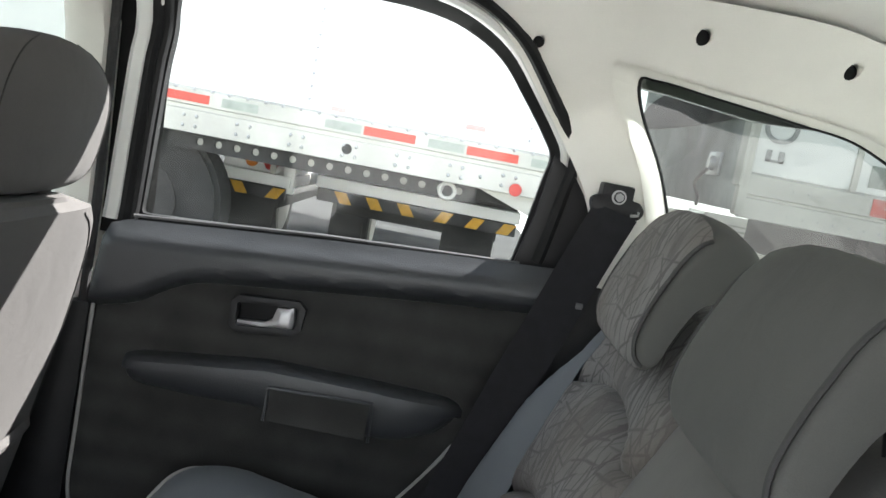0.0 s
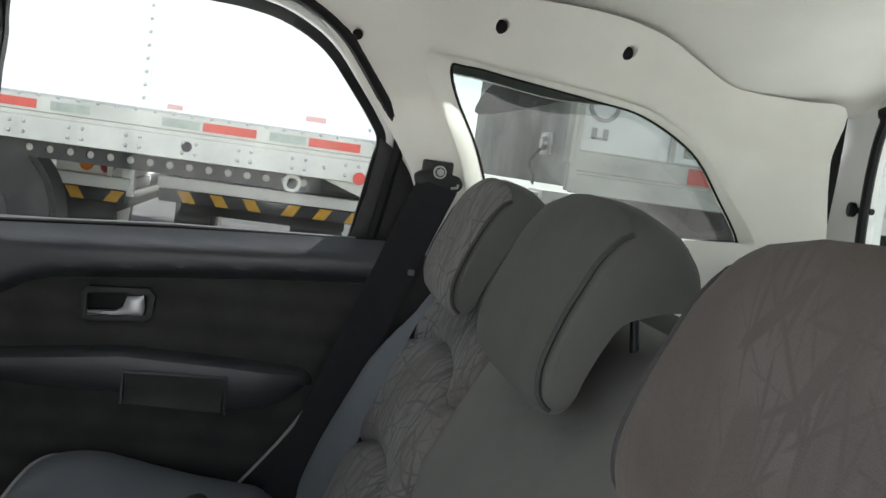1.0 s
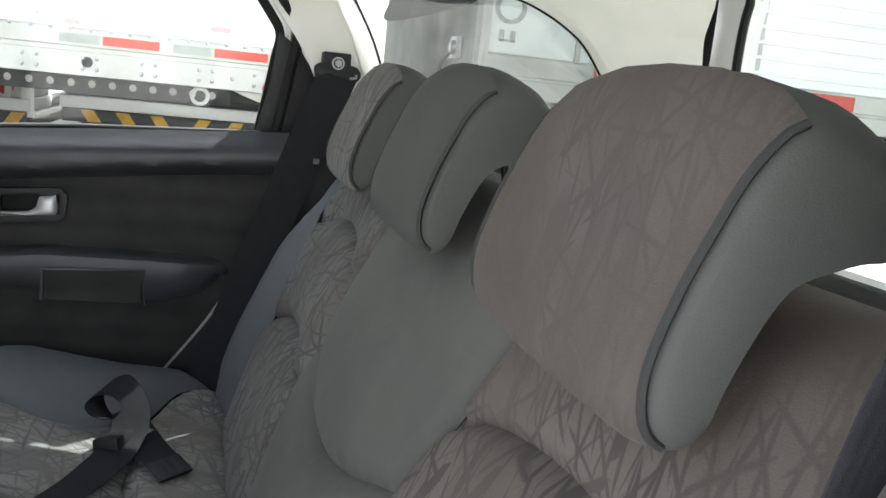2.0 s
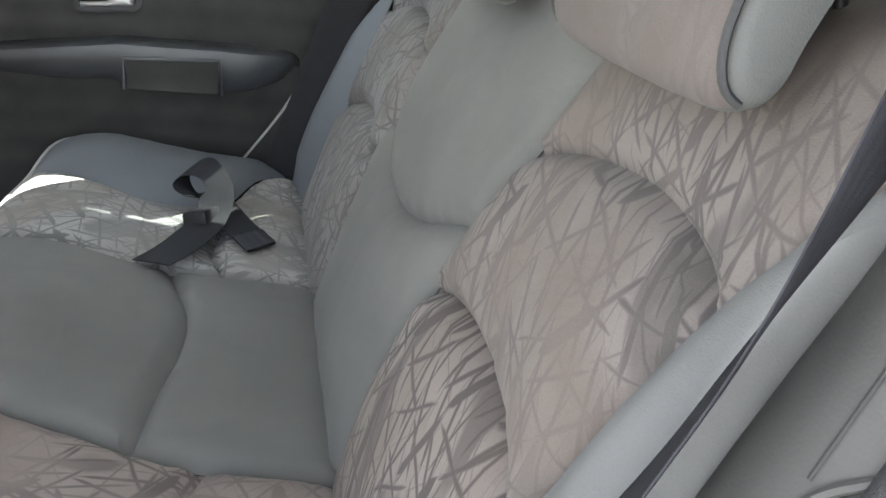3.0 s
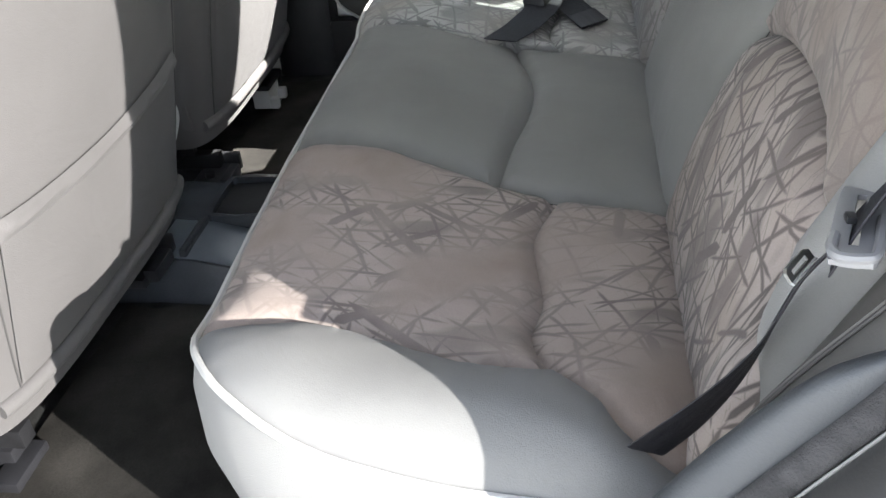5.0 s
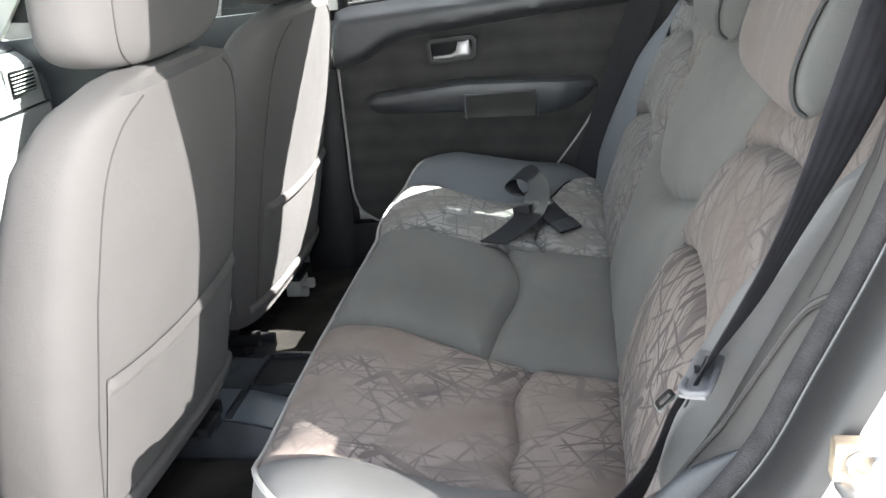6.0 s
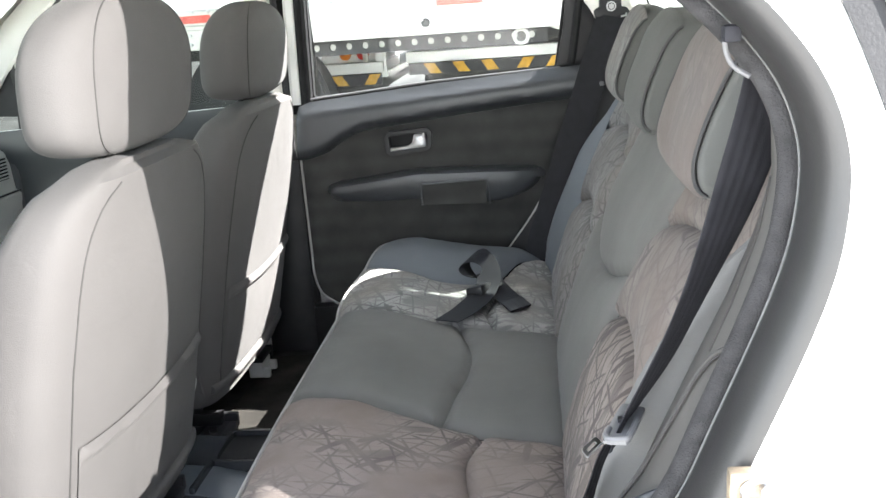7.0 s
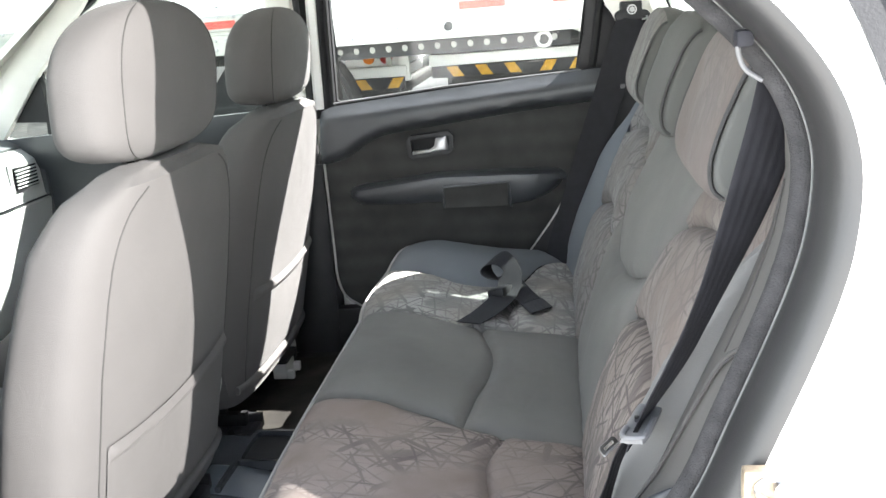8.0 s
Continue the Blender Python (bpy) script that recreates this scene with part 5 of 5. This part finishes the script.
    ctl = [(-0.585, yb - 0.05), (-0.600, yb - 0.004), (-0.626, yb * 0.62 + e * 0.38 + 0.018), (-0.652, yb * 0.28 + e * 0.72 + 0.022), (-0.674, yb * 0.08 + e * 0.92 + 0.016), (x1, e + 0.002)]
    rows.append([(p[0], p[1], z) for p in spline(ctl, 4)])
bm = bmesh.new()
vr = [[bm.verts.new(q) for q in r] for r in rows]
for a, b in zip(vr, vr[1:]):
    for j in range(len(a) - 1):
        bm.faces.new((a[j], a[j + 1], b[j + 1], b[j]))
bmesh.ops.recalc_face_normals(bm, faces=bm.faces)
part("pad", bm, "side_trim", side)


def on_pad(z, j, lift=0.0):
    i = min(58.999, max(0.0, (z - 0.50) / 0.575 * 59))
    p = Vector(rows[int(i)][j]).lerp(Vector(rows[int(i) + 1][j]), i % 1)
    return p + Vector((-0.6, 0.8, 0.1)) * lift


def pad_at(z, j, lift=0.0):
    return on_pad(z, int(j), lift).lerp(on_pad(z, min(20, int(j) + 1), lift), j % 1)


# moulded ridge with a groove under it
RIDGE = spline([(0.862, 19.4, 0), (0.850, 17.3, 0), (0.834, 16.1, 0), (0.807, 15.2, 0), (0.765, 14.0, 0), (0.712, 12.2, 0), (0.660, 10.4, 0), (0.62, 9.4, 0)], 6)
part("ridge", tube([pad_at(z, j, 0.0008) for z, j, _ in RIDGE], 0.0026, 8), "side_trim", side, "moulded ridge")
part("groove", tube([pad_at(z - 0.003, j + 0.25, 0.0026) for z, j, _ in RIDGE], 0.0013, 6), "seam", side)
part("stitching", tube([on_pad(z, 16, 0.0006) for z in np.linspace(0.85, 0.99, 30)], 0.0009, 5), "seam", side)

# padded piece at the foot of the trim
bm = bmesh.new()
vr = []
for z in np.linspace(0.50, 0.742, 30):
    j0 = lerp_table([(0.50, 7.0), (0.60, 9.0), (0.64, 11.0), (0.678, 13.0), (0.71, 15.0), (0.732, 17.6), (0.742, 19.2)], z)
    fat = 0.026 * min(1.0, (19.6 - j0) / 5.0) ** 0.7
    vr.append([bm.verts.new(pad_at(z, j0 + (19.6 - j0) * (k / 12) ** 1.5) + Vector((-0.55, 0.80, 0.22)) * (fat * math.sin(math.pi * k / 12) ** 0.6 - 0.002)) for k in range(13)])
for a, b in zip(vr, vr[1:]):
    for j in range(12):
        bm.faces.new((a[j], a[j + 1], b[j + 1], b[j]))
bmesh.ops.recalc_face_normals(bm, faces=bm.faces)
part("lower_pad", bm, "pad_blue", side, "blue-grey padded lower piece")

# near seat belt
beltL = thing("seat_belt", "black seat belt running through a grey guide beside the seat", "seat belt", "seat belts")
ln = spline([(-0.635, 0.026, 0.752), (-0.634, 0.016, 0.774), (-0.632, -0.017, 0.832), (-0.638, -0.049, 0.908), (-0.643, -0.073, 0.978), (-0.646, -0.090, 1.042), (-0.648, -0.100, 1.10)], 8)
wd = []
for i in range(len(ln)):
    t = i / (len(ln) - 1)
    wd.append(Vector((0.92, -0.38, 0.05)).lerp(Vector((0.80, -0.60, -0.05)), smooth(0.06, 0.36, t)).lerp(Vector((0.42, -0.90, -0.15)), smooth(0.36, 0.75, t)).normalized() * (0.0225 + 0.002 * t))
part("webbing", ribbon(ln, wd, ribs=5), "belt", beltL)
ln2 = spline([(-0.640, 0.030, 0.758), (-0.631, 0.040, 0.732), (-0.627, 0.047, 0.707), (-0.625, 0.055, 0.680), (-0.623, 0.069, 0.650), (-0.620, 0.089, 0.618), (-0.614, 0.112, 0.585)], 6)
part("lower_webbing", ribbon(ln2, [Vector((-0.76, 0.17, 0.60)).lerp(Vector((-0.45, 0.60, 0.60)), smooth(0.3, 1.0, i / len(ln2))).normalized() * lerp_table([(0, 0.016), (0.25, 0.0205), (1, 0.0205)], i / len(ln2)) for i in range(len(ln2))], ribs=3), "strap", beltL)
GA, GS, GW = Vector((-0.634, 0.019, 0.772)), Vector((-0.945, 0.32, -0.02)).normalized(), Vector((0.32, 0.945, -0.12)).normalized()


def guide_at(a, b, h):
    return GA + GS * a + GW * b + GS.cross(GW) * -h


g = part("guide", sheet(spline([(-0.033, 0.006), (-0.027, 0.011), (0.030, 0.011), (0.038, 0.007), (0.039, -0.006), (0.032, -0.012), (-0.026, -0.012), (-0.033, -0.008)], 4, True), guide_at,
                        [[(-0.025, -0.0022), (-0.025, 0.0024), (0.024, 0.0024), (0.024, -0.0022)]], 0.004, thick=0.004, rim=0.001), "grey_plastic", beltL, "pale grey plastic belt guide")
part("guide_rim", tube([guide_at(a, b, 0.0005) for a, b in spline([(0.018, 0.009), (0.031, 0.009), (0.0375, 0.004), (0.0375, -0.006), (0.032, -0.011), (0.0, -0.011)], 5)], 0.0028, 8), "grey_plastic", g)
part("latch_notch", box((-0.0035, -0.0025, -0.002), (0.0035, 0.0025, 0.002), 0.001), "black_plastic", g).matrix_world = Matrix.Translation(guide_at(0.002, 0.0035, 0.001))
TA, TS, TU = Vector((-0.657, 0.047, 0.755)), Vector((0.78, -0.60, 0.15)).normalized(), Vector((0.40, 0.52, 0.75)).normalized()
tg = part("tongue", sheet([(-0.011, 0.0), (0.012, 0.0), (0.011, 0.006), (0.008, 0.008), (-0.009, 0.008), (-0.011, 0.006)], lambda a, b, h: TA + TS * a + TU * b + TS.cross(TU) * h,
                          [[(-0.007, 0.0025), (0.007, 0.0025), (0.0065, 0.0055), (-0.007, 0.0055)]], 0.004, thick=0.002), "tongue", beltL, "bright metal belt tongue")
part("tongue_lip", tube([TA + TS * a for a in (-0.011, 0.0, 0.012)], 0.0010, 8), "chrome", tg)
nd = thing("belt_hook", "pale hooked belt guide on the pillar trim", "belt hook")
part("hook", tube(spline([(-0.694, -0.050, 1.098), (-0.692, -0.051, 1.086), (-0.693, -0.056, 1.075), (-0.696, -0.067, 1.067)], 5), 0.0019, 8), "grey_plastic", nd)
part("base", box((-0.712, -0.058, 1.092), (-0.696, -0.046, 1.104), 0.003), "belt", nd)

# loose buckle strap on the far cushion
strap = thing("buckle_strap", "loose black belt strap with buckle lying across the seat cushion", "seat belt")


def on_seat(x, y, up_):
    return (x, y, cush_z(x, y) + 0.016 + up_)


a = spline([on_seat(0.160, 0.262, 0.003), on_seat(0.205, 0.240, 0.004), on_seat(0.255, 0.222, 0.006), on_seat(0.300, 0.206, 0.010), on_seat(0.340, 0.196, 0.020), on_seat(0.372, 0.194, 0.036), on_seat(0.398, 0.200, 0.050),
            on_seat(0.416, 0.216, 0.055), on_seat(0.418, 0.236, 0.047), on_seat(0.404, 0.246, 0.034), on_seat(0.385, 0.240, 0.026), on_seat(0.372, 0.226, 0.021)], 5)
W0, W1, W2, W3 = Vector((0.008, 0.022, 0.0)), Vector((0.010, 0.021, 0.004)), Vector((0.020, -0.008, 0.012)), Vector((0.020, -0.010, -0.008))
wa = [(W0.lerp(W1, t / 0.35) if t < 0.35 else W1.lerp(-W2, (t - 0.35) / 0.2) if t < 0.55 else (-W2).lerp(-W3, (t - 0.55) / 0.45)) for t in (i / (len(a) - 1) for i in range(len(a)))]
part("strap", ribbon(a, [w.normalized() * 0.024 for w in wa]), "strap", strap)
b = spline([on_seat(0.408, 0.205, 0.022), on_seat(0.375, 0.190, 0.016), on_seat(0.330, 0.168, 0.009), on_seat(0.290, 0.148, 0.005), on_seat(0.262, 0.134, 0.003)], 5)
part("strap_end", ribbon(b, [Vector((0.017, -0.0185, 0.0))] * len(b)), "strap", strap)
part("end_plate", ribbon([on_seat(0.292, 0.149, 0.0068), on_seat(0.272, 0.139, 0.006), on_seat(0.254, 0.130, 0.005)], [Vector((0.0175, -0.019, 0.0))] * 3, 0.004, ribs=4), "black_plastic", strap, "ribbed black end plate")
part("buckle", box((-0.018, -0.026, -0.010), (0.018, 0.026, 0.010), 0.006), "black_plastic", strap, "black buckle").matrix_world = Matrix.Translation(on_seat(0.325, 0.212, 0.012)) @ pose(0, 0, 0, 8, 14, 70)


# asphalt lane; the trailers' shade is put into its dark colour
solo("road", sheet([(2.3, -1.1), (40, -1.1), (40, 60), (2.3, 60)], lambda u, v, h: (u, v, 0.006 + h), step=6), "asphalt", "grey asphalt lane under the parked trailers, darkened with their shade", "road", kind="structure")


# ---------------------------------------------------------------- the yard: trailers and trucks
M["trailer_white"] = material("white_trailer_panel", (0.78, 0.78, 0.76), 0.45, var=0.04, scale=1.5, bump=0.05, bump_scale=40)
M["trailer_rail"] = material("cream_trailer_rail", (0.48, 0.465, 0.42), 0.5, var=0.10, scale=4, bump=0.2, bump_scale=60)
M["red_tape"] = material("red_reflective_tape", (0.50, 0.05, 0.03), 0.35, var=0.1, scale=20)
M["silver_tape"] = material("silver_reflective_tape", (0.30, 0.33, 0.29), 0.35, var=0.1, scale=20)
M["yellow"] = material("yellow_hazard_paint", (0.62, 0.33, 0.02), 0.6, var=0.15, scale=20)
M["tyre"] = material("dusty_tyre_rubber", (0.014, 0.014, 0.0135), 0.85, var=0.25, scale=12, bump=0.5, bump_scale=80)
M["under"] = material("dark_chassis_steel", (0.024, 0.023, 0.022), 0.8, var=0.3, scale=6, bump=0.4, bump_scale=40)
M["lamp_red"] = material("red_lamp_lens", (0.45, 0.02, 0.015), 0.2, var=0.1)
M["lamp_amber"] = material("amber_lamp_lens", (0.75, 0.22, 0.02), 0.2, var=0.1)
M["nose"] = material("weathered_trailer_nose", (0.34, 0.36, 0.345), 0.6, var=0.3, scale=2.5, bump=0.3, bump_scale=30)
M["decal"] = material("faded_pink_decal", (0.62, 0.36, 0.34), 0.6, var=0.1, scale=30)
M["letter"] = material("faded_grey_lettering", (0.36, 0.36, 0.35), 0.7, var=0.2, scale=20)


# trailer parallel to the car
tr1 = thing("box_trailer", "white riveted box trailer with red and silver reflective tape", "trailer", "trailers")
X = 4.30
part("wall", box((X + 0.03, -0.62, 1.18), (X + 2.45, 11.5, 4.0), 0.02), "trailer_white", tr1)
part("lower_rail", loft([[(X + a, y, z) for a, z in ((0.06, 0.935), (0.0, 0.94), (0.0, 1.06), (0.012, 1.066), (0.012, 1.085), (0.0, 1.092), (0.0, 1.172), (0.018, 1.185), (0.06, 1.19))] for y in (-0.60, 2, 5, 11.5)]), "trailer_rail", tr1, "cream aluminium side rail")
for k in range(-1, 9):
    y = 0.385 + 0.57 * k - 0.57
    if k != 2:
        part("tape", box((X - 0.004, y, 1.105), (X + 0.002, y + 0.285, 1.152), 0), "red_tape", tr1, "red reflective tape")
    part("tape", box((X - 0.004, y + 0.30, 1.105), (X + 0.002, y + 0.50, 1.152), 0), "silver_tape", tr1, "silver reflective tape")
for k in range(9):
    y = -0.25 + k * 1.22
    part("panel_joint", box((X + 0.020, y, 1.20), (X + 0.034, y + 0.05, 3.98), 0.002), "trailer_white", tr1, "riveted joint strip")
rv = bmesh.new()
bmesh.ops.create_icosphere(rv, subdivisions=1, radius=0.0115)
rivet = part("rivet", rv, "steel", tr1, smooth=True)
rivet.location = (X - 0.002, 0.0, 1.0)
spots = []
for k in range(16):
    y = -0.45 + k * 0.295
    for dy in (-0.035, 0.035):
        spots += [(X - 0.001, y + dy, 1.03), (X - 0.001, y + dy, 0.975)]
    spots += [(X - 0.001, y + d, 1.176) for d in (-0.10, 0.0, 0.10)]
for k in range(9):
    y = -0.225 + k * 1.22
    spots += [(X + 0.018, y, 1.24 + 0.07 * j) for j in range(9)]
for p in spots:
    r = new("rivet", rivet.data)
    r.parent, r.location = tr1, p
part("rail_hole", disc((X - 0.001, 0.744, 1.011), (1, 0, 0), 0.028, 0.006, 24), "black", tr1, "dark round opening")
part("decal", box((X + 0.026, 0.02, 1.24), (X + 0.031, 0.13, 1.27), 0), "decal", tr1, "small faded red decal")
part("decal", box((X + 0.026, 0.79, 1.20), (X + 0.031, 0.87, 1.225), 0), "decal", tr1, "small faded red decal")
part("crossbeam", box((X + 0.25, -0.55, 0.86), (X + 2.2, 11.4, 0.95), 0.01), "under", tr1)
slide_holes = [[(y + 0.021 * math.cos(a * math.tau / 14), 0.895 + 0.021 * math.sin(a * math.tau / 14)) for a in range(14)] for y in np.arange(0.10, 1.60, 0.105)]
part("slide_rail", sheet([(0.0, 0.845), (1.75, 0.845), (1.75, 0.945), (0.0, 0.945)], lambda u, v, h: (X + 0.10 - h, u, v), slide_holes, 0.05, thick=0.02), "under", tr1, "perforated sliding rail")
# added pale plate, in place of the bright yard beyond the holes
part("bright_hole_backing", box((X + 0.125, 0.0, 0.86), (X + 0.13, 1.75, 0.93), 0), "trailer_rail", tr1)
hook = part("tie_ring", tube([(X + 0.05, 0.165 + 0.042 * math.cos(a * math.tau / 20), 0.888 + 0.042 * math.sin(a * math.tau / 20)) for a in range(20)], 0.012, 8, True), "trailer_rail", tr1, "pale tie ring")
part("marker_lamp", disc((X - 0.01, -0.20, 0.965), (1, 0, 0), 0.035, 0.02, 24, 0.004), "lamp_red", tr1, "round red marker lamp")
part("brace", loft([[(X + 0.06, -0.02, 0.935), (X + 0.09, -0.02, 0.935), (X + 0.09, -0.02, 0.93), (X + 0.06, -0.02, 0.93)], [(X + 0.06, -0.40, 0.935), (X + 0.09, -0.40, 0.935), (X + 0.09, -0.40, 0.80), (X + 0.06, -0.40, 0.80)]]), "trailer_rail", tr1)

for yw in (1.92, 3.12):
    t = part("tyre", disc((X + 0.32, yw, 0.50), (1, 0, 0), 0.50, 0.30, 40, 0.03), "tyre", tr1, "black trailer tyre")
    part("rim", disc((X + 0.30, yw, 0.50), (1, 0, 0), 0.26, 0.28, 28, 0.01), "under", t)
# trucks parked beyond it, only their low tails show
for y0, y1, z0, lamps in ((1.27, 1.76, 0.545, True), (-0.35, 1.05, 0.60, False)):
    tk = thing("parked_truck", "white truck tail with black and yellow striped bumper", "truck", "trucks")
    xb = 5.60
    part("bumper", box((xb, y0, z0), (xb + 0.08, y1, z0 + 0.085), 0.006), "black_plastic", tk, "black striped bumper")
    n = int((y1 - y0) / 0.21)
    for k in range(n):
        yy = y0 + 0.05 + k * (y1 - y0 - 0.08) / n
        s = 0.05 if yy > (y0 + y1) / 2 else -0.05
        bm = bmesh.new()
        bm.faces.new([bm.verts.new((xb - 0.003, yy + d, z)) for d, z in ((0, z0 + 0.004), (0.085, z0 + 0.004), (0.085 + s, z0 + 0.081), (s, z0 + 0.081))])
        part("stripe", bm, "yellow", tk, smooth=False)
    part("bed", box((xb + 0.02, y0 - 0.02, z0 + 0.088), (xb + 0.9, y1 + 0.02, z0 + 0.17), 0.01), "trailer_white", tk)
    part("bed_frame", box((xb + 0.14, y0, z0 + 0.17), (xb + 5.0, y1, z0 + 0.34), 0.01), "trailer_white" if lamps else "under", tk)
    part("underbody", box((xb + 0.4, y0 + 0.1, z0 - 0.10), (xb + 5.0, y1 - 0.1, z0 + 0.02), 0.02), "under", tk)
    if lamps:
        part("tail_lamp", disc((xb + 0.13, 1.42, z0 + 0.235), (1, 0, 0), 0.050, 0.03, 24, 0.006), "lamp_red", tk)
        part("tail_lamp", disc((xb + 0.13, 1.56, z0 + 0.235), (1, 0, 0), 0.045, 0.03, 24, 0.006), "lamp_amber", tk)
        part("support", box((xb + 0.05, y0 - 0.04, z0 + 0.05), (xb + 0.12, y0 + 0.04, 0.95), 0.006), "trailer_white", tk)
        part("support", box((xb + 0.05, y0 + 0.10, z0 + 0.05), (xb + 0.09, y0 + 0.14, 0.95), 0.006), "trailer_rail", tk)
    for yw in ((y0 + 0.25, y1 - 0.2) if not lamps else (y0 + 0.3,)):
        t = part("tyre", disc((xb + 0.9, yw, 0.46), (0, 1, 0), 0.46, 0.28, 36, 0.03), "tyre", tk)
        part("rim", disc((xb + 0.9, yw - 0.01, 0.46), (0, 1, 0), 0.24, 0.29, 24, 0.01), "trailer_rail", t)
    part("mud_flap", box((xb + 0.35, y0 + 0.12, 0.22), (xb + 0.37, y0 + 0.50, z0 - 0.02), 0.004), "tyre", tk)

# the trailer behind it in the row
tr2 = thing("box_trailer", "white box trailer with a dark weathered nose and faded lettering", "trailer", "trailers")
part("wall", box((X + 0.02, -13.0, 1.30), (X + 2.42, -1.42, 4.0), 0.03), "trailer_white", tr2)
part("nose_wall", box((X + 0.04, -1.425, 1.08), (X + 3.10, -1.395, 3.9), 0.02), "nose", tr2, "dark weathered front wall")
part("nose_recess", sheet(spline([(X + 0.25, 1.75), (X + 0.6, 1.83), (X + 1.4, 1.88), (X + 2.5, 1.84), (X + 3.0, 1.75), (X + 3.0, 1.60), (X + 0.25, 1.60)], 4, True), lambda u, v, h: (u, -1.385 + h, v), step=0.1, thick=0.02), "under", tr2, "dark arch over the couplings")
part("coupling", joined(disc((X + 0.52, -1.37, 1.33), (0, 1, 0), 0.045, 0.06, 20, 0.008), box((X + 0.40, -1.39, 1.26), (X + 0.64, -1.37, 1.40), 0.005)), "steel", tr2, "air and light couplings")
part("hose", tube(spline([(X + 0.52, -1.35, 1.30), (X + 0.57, -1.30, 1.20), (X + 0.55, -1.33, 1.12), (X + 0.66, -1.36, 1.07)], 6), 0.010, 8), "under", tr2, "hanging hose")
part("corner_post", box((X - 0.01, -1.44, 1.06), (X + 0.07, -1.39, 3.95), 0.012), "trailer_rail", tr2, "aluminium corner post")
part("corner_guard", box((X - 0.03, -1.40, 1.22), (X + 0.10, -1.375, 1.62), 0.008), "trailer_rail", tr2)
part("lower_rail", loft([[(X + a, y, z) for a, z in ((0.06, 1.05), (0.0, 1.055), (0.0, 1.16), (0.012, 1.166), (0.012, 1.18), (0.0, 1.186), (0.0, 1.29), (0.03, 1.305))] for y in (-1.42, -5, -13)]), "trailer_rail", tr2, "cream aluminium side rail")
for k in range(10):
    part("panel_joint", box((X + 0.005, -2.02 - k * 1.22, 1.30), (X + 0.024, -1.985 - k * 1.22, 3.98), 0.002), "trailer_rail", tr2, "riveted joint strip")
for k in range(3, 30):
    part("corrugation", box((X + 0.004, -12.9, 1.36 + (k - 3) * 0.095), (X + 0.022, -2.75, 1.385 + (k - 3) * 0.095), 0.006), "trailer_white", tr2)
for k in range(14):
    part("tape", box((X - 0.004, -2.48 - k * 0.75, 1.19), (X + 0.002, -2.12 - k * 0.75, 1.285), 0), "red_tape", tr2, "red reflective tape")
for j in range(24):
    for zz in (1.10, 1.24):
        r = new("rivet", rivet.data)
        r.scale = (0.55, 0.55, 0.55)
        r.parent, r.location = tr2, (X - 0.001, -1.6 - j * 0.085, zz)
part("notice", box((X + 0.015, -2.28, 1.34), (X + 0.021, -2.08, 1.46), 0), "silver_tape", tr2, "small grey notice")
for k in range(5):
    part("notice_line", box((X + 0.012, -2.265, 1.36 + k * 0.02), (X + 0.016, -2.095, 1.366 + k * 0.02), 0), "letter", tr2)
# white lined blocks, added in place of unidentified pale things behind the trailer
pale_block_mat = material("pale_block_white", (0.62, 0.62, 0.60), 0.8, var=0.08, scale=6, bump=0.2)
for k, (y0, y1, top) in enumerate(((-1.95, -1.42, 0.985), (-2.42, -1.98, 1.010), (-2.78, -2.45, 0.970), (-3.12, -2.81, 0.945))):
    ct = thing("pale_block", "white block with grey lines, added in place of unidentified pale things", "box", "cartons")
    part("body", box((6.95, y0, 0.008), (7.45, y1, top), 0.012), pale_block_mat, ct)
    for j in range(5):
        part("print_line", box((6.946, y0 + 0.06, top - 0.09 - 0.042 * j), (6.951, y1 - 0.10 - 0.05 * (j % 3), top - 0.075 - 0.042 * j), 0), "letter", ct)
font = bpy.data.curves.new("letter", "FONT")
font.body, font.size, font.extrude = "O", 0.26, 0.002
fo = bpy.data.objects.new("letter_tmp", font)
scene.collection.objects.link(fo)
bpy.context.view_layer.update()
me = bpy.data.meshes.new_from_object(fo.evaluated_get(bpy.context.evaluated_depsgraph_get()))
bpy.data.objects.remove(fo)
me.name = "letter"
me.materials.clear()
me.materials.append(M["letter"])
lt = new("letter", me)
lt.parent = tr2
lt.matrix_local = Matrix.Translation((X + 0.014, -1.45, 1.48)) @ pose(0, 0, 0, 90, 0, -90)
part("lettering", joined(box((X + 0.012, -1.53, 1.375), (X + 0.016, -1.50, 1.44), 0), box((X + 0.012, -1.60, 1.375), (X + 0.016, -1.57, 1.44), 0), box((X + 0.012, -1.60, 1.375), (X + 0.016, -1.50, 1.388), 0)), "letter", tr2)
part("chassis", box((X + 0.5, -12.5, 0.80), (X + 1.9, -2.1, 1.05), 0.02), "under", tr2)
for yw in (-2.35, -10.5, -11.7):
    t = part("tyre" if yw < -5 else "landing_gear", disc((X + 0.35, yw, 0.52), (1, 0, 0), 0.52, 0.28, 36, 0.03) if yw < -5 else box((X + 0.25, yw - 0.08, 0.02), (X + 0.40, yw + 0.08, 1.05), 0.01), "tyre" if yw < -5 else "under", tr2)
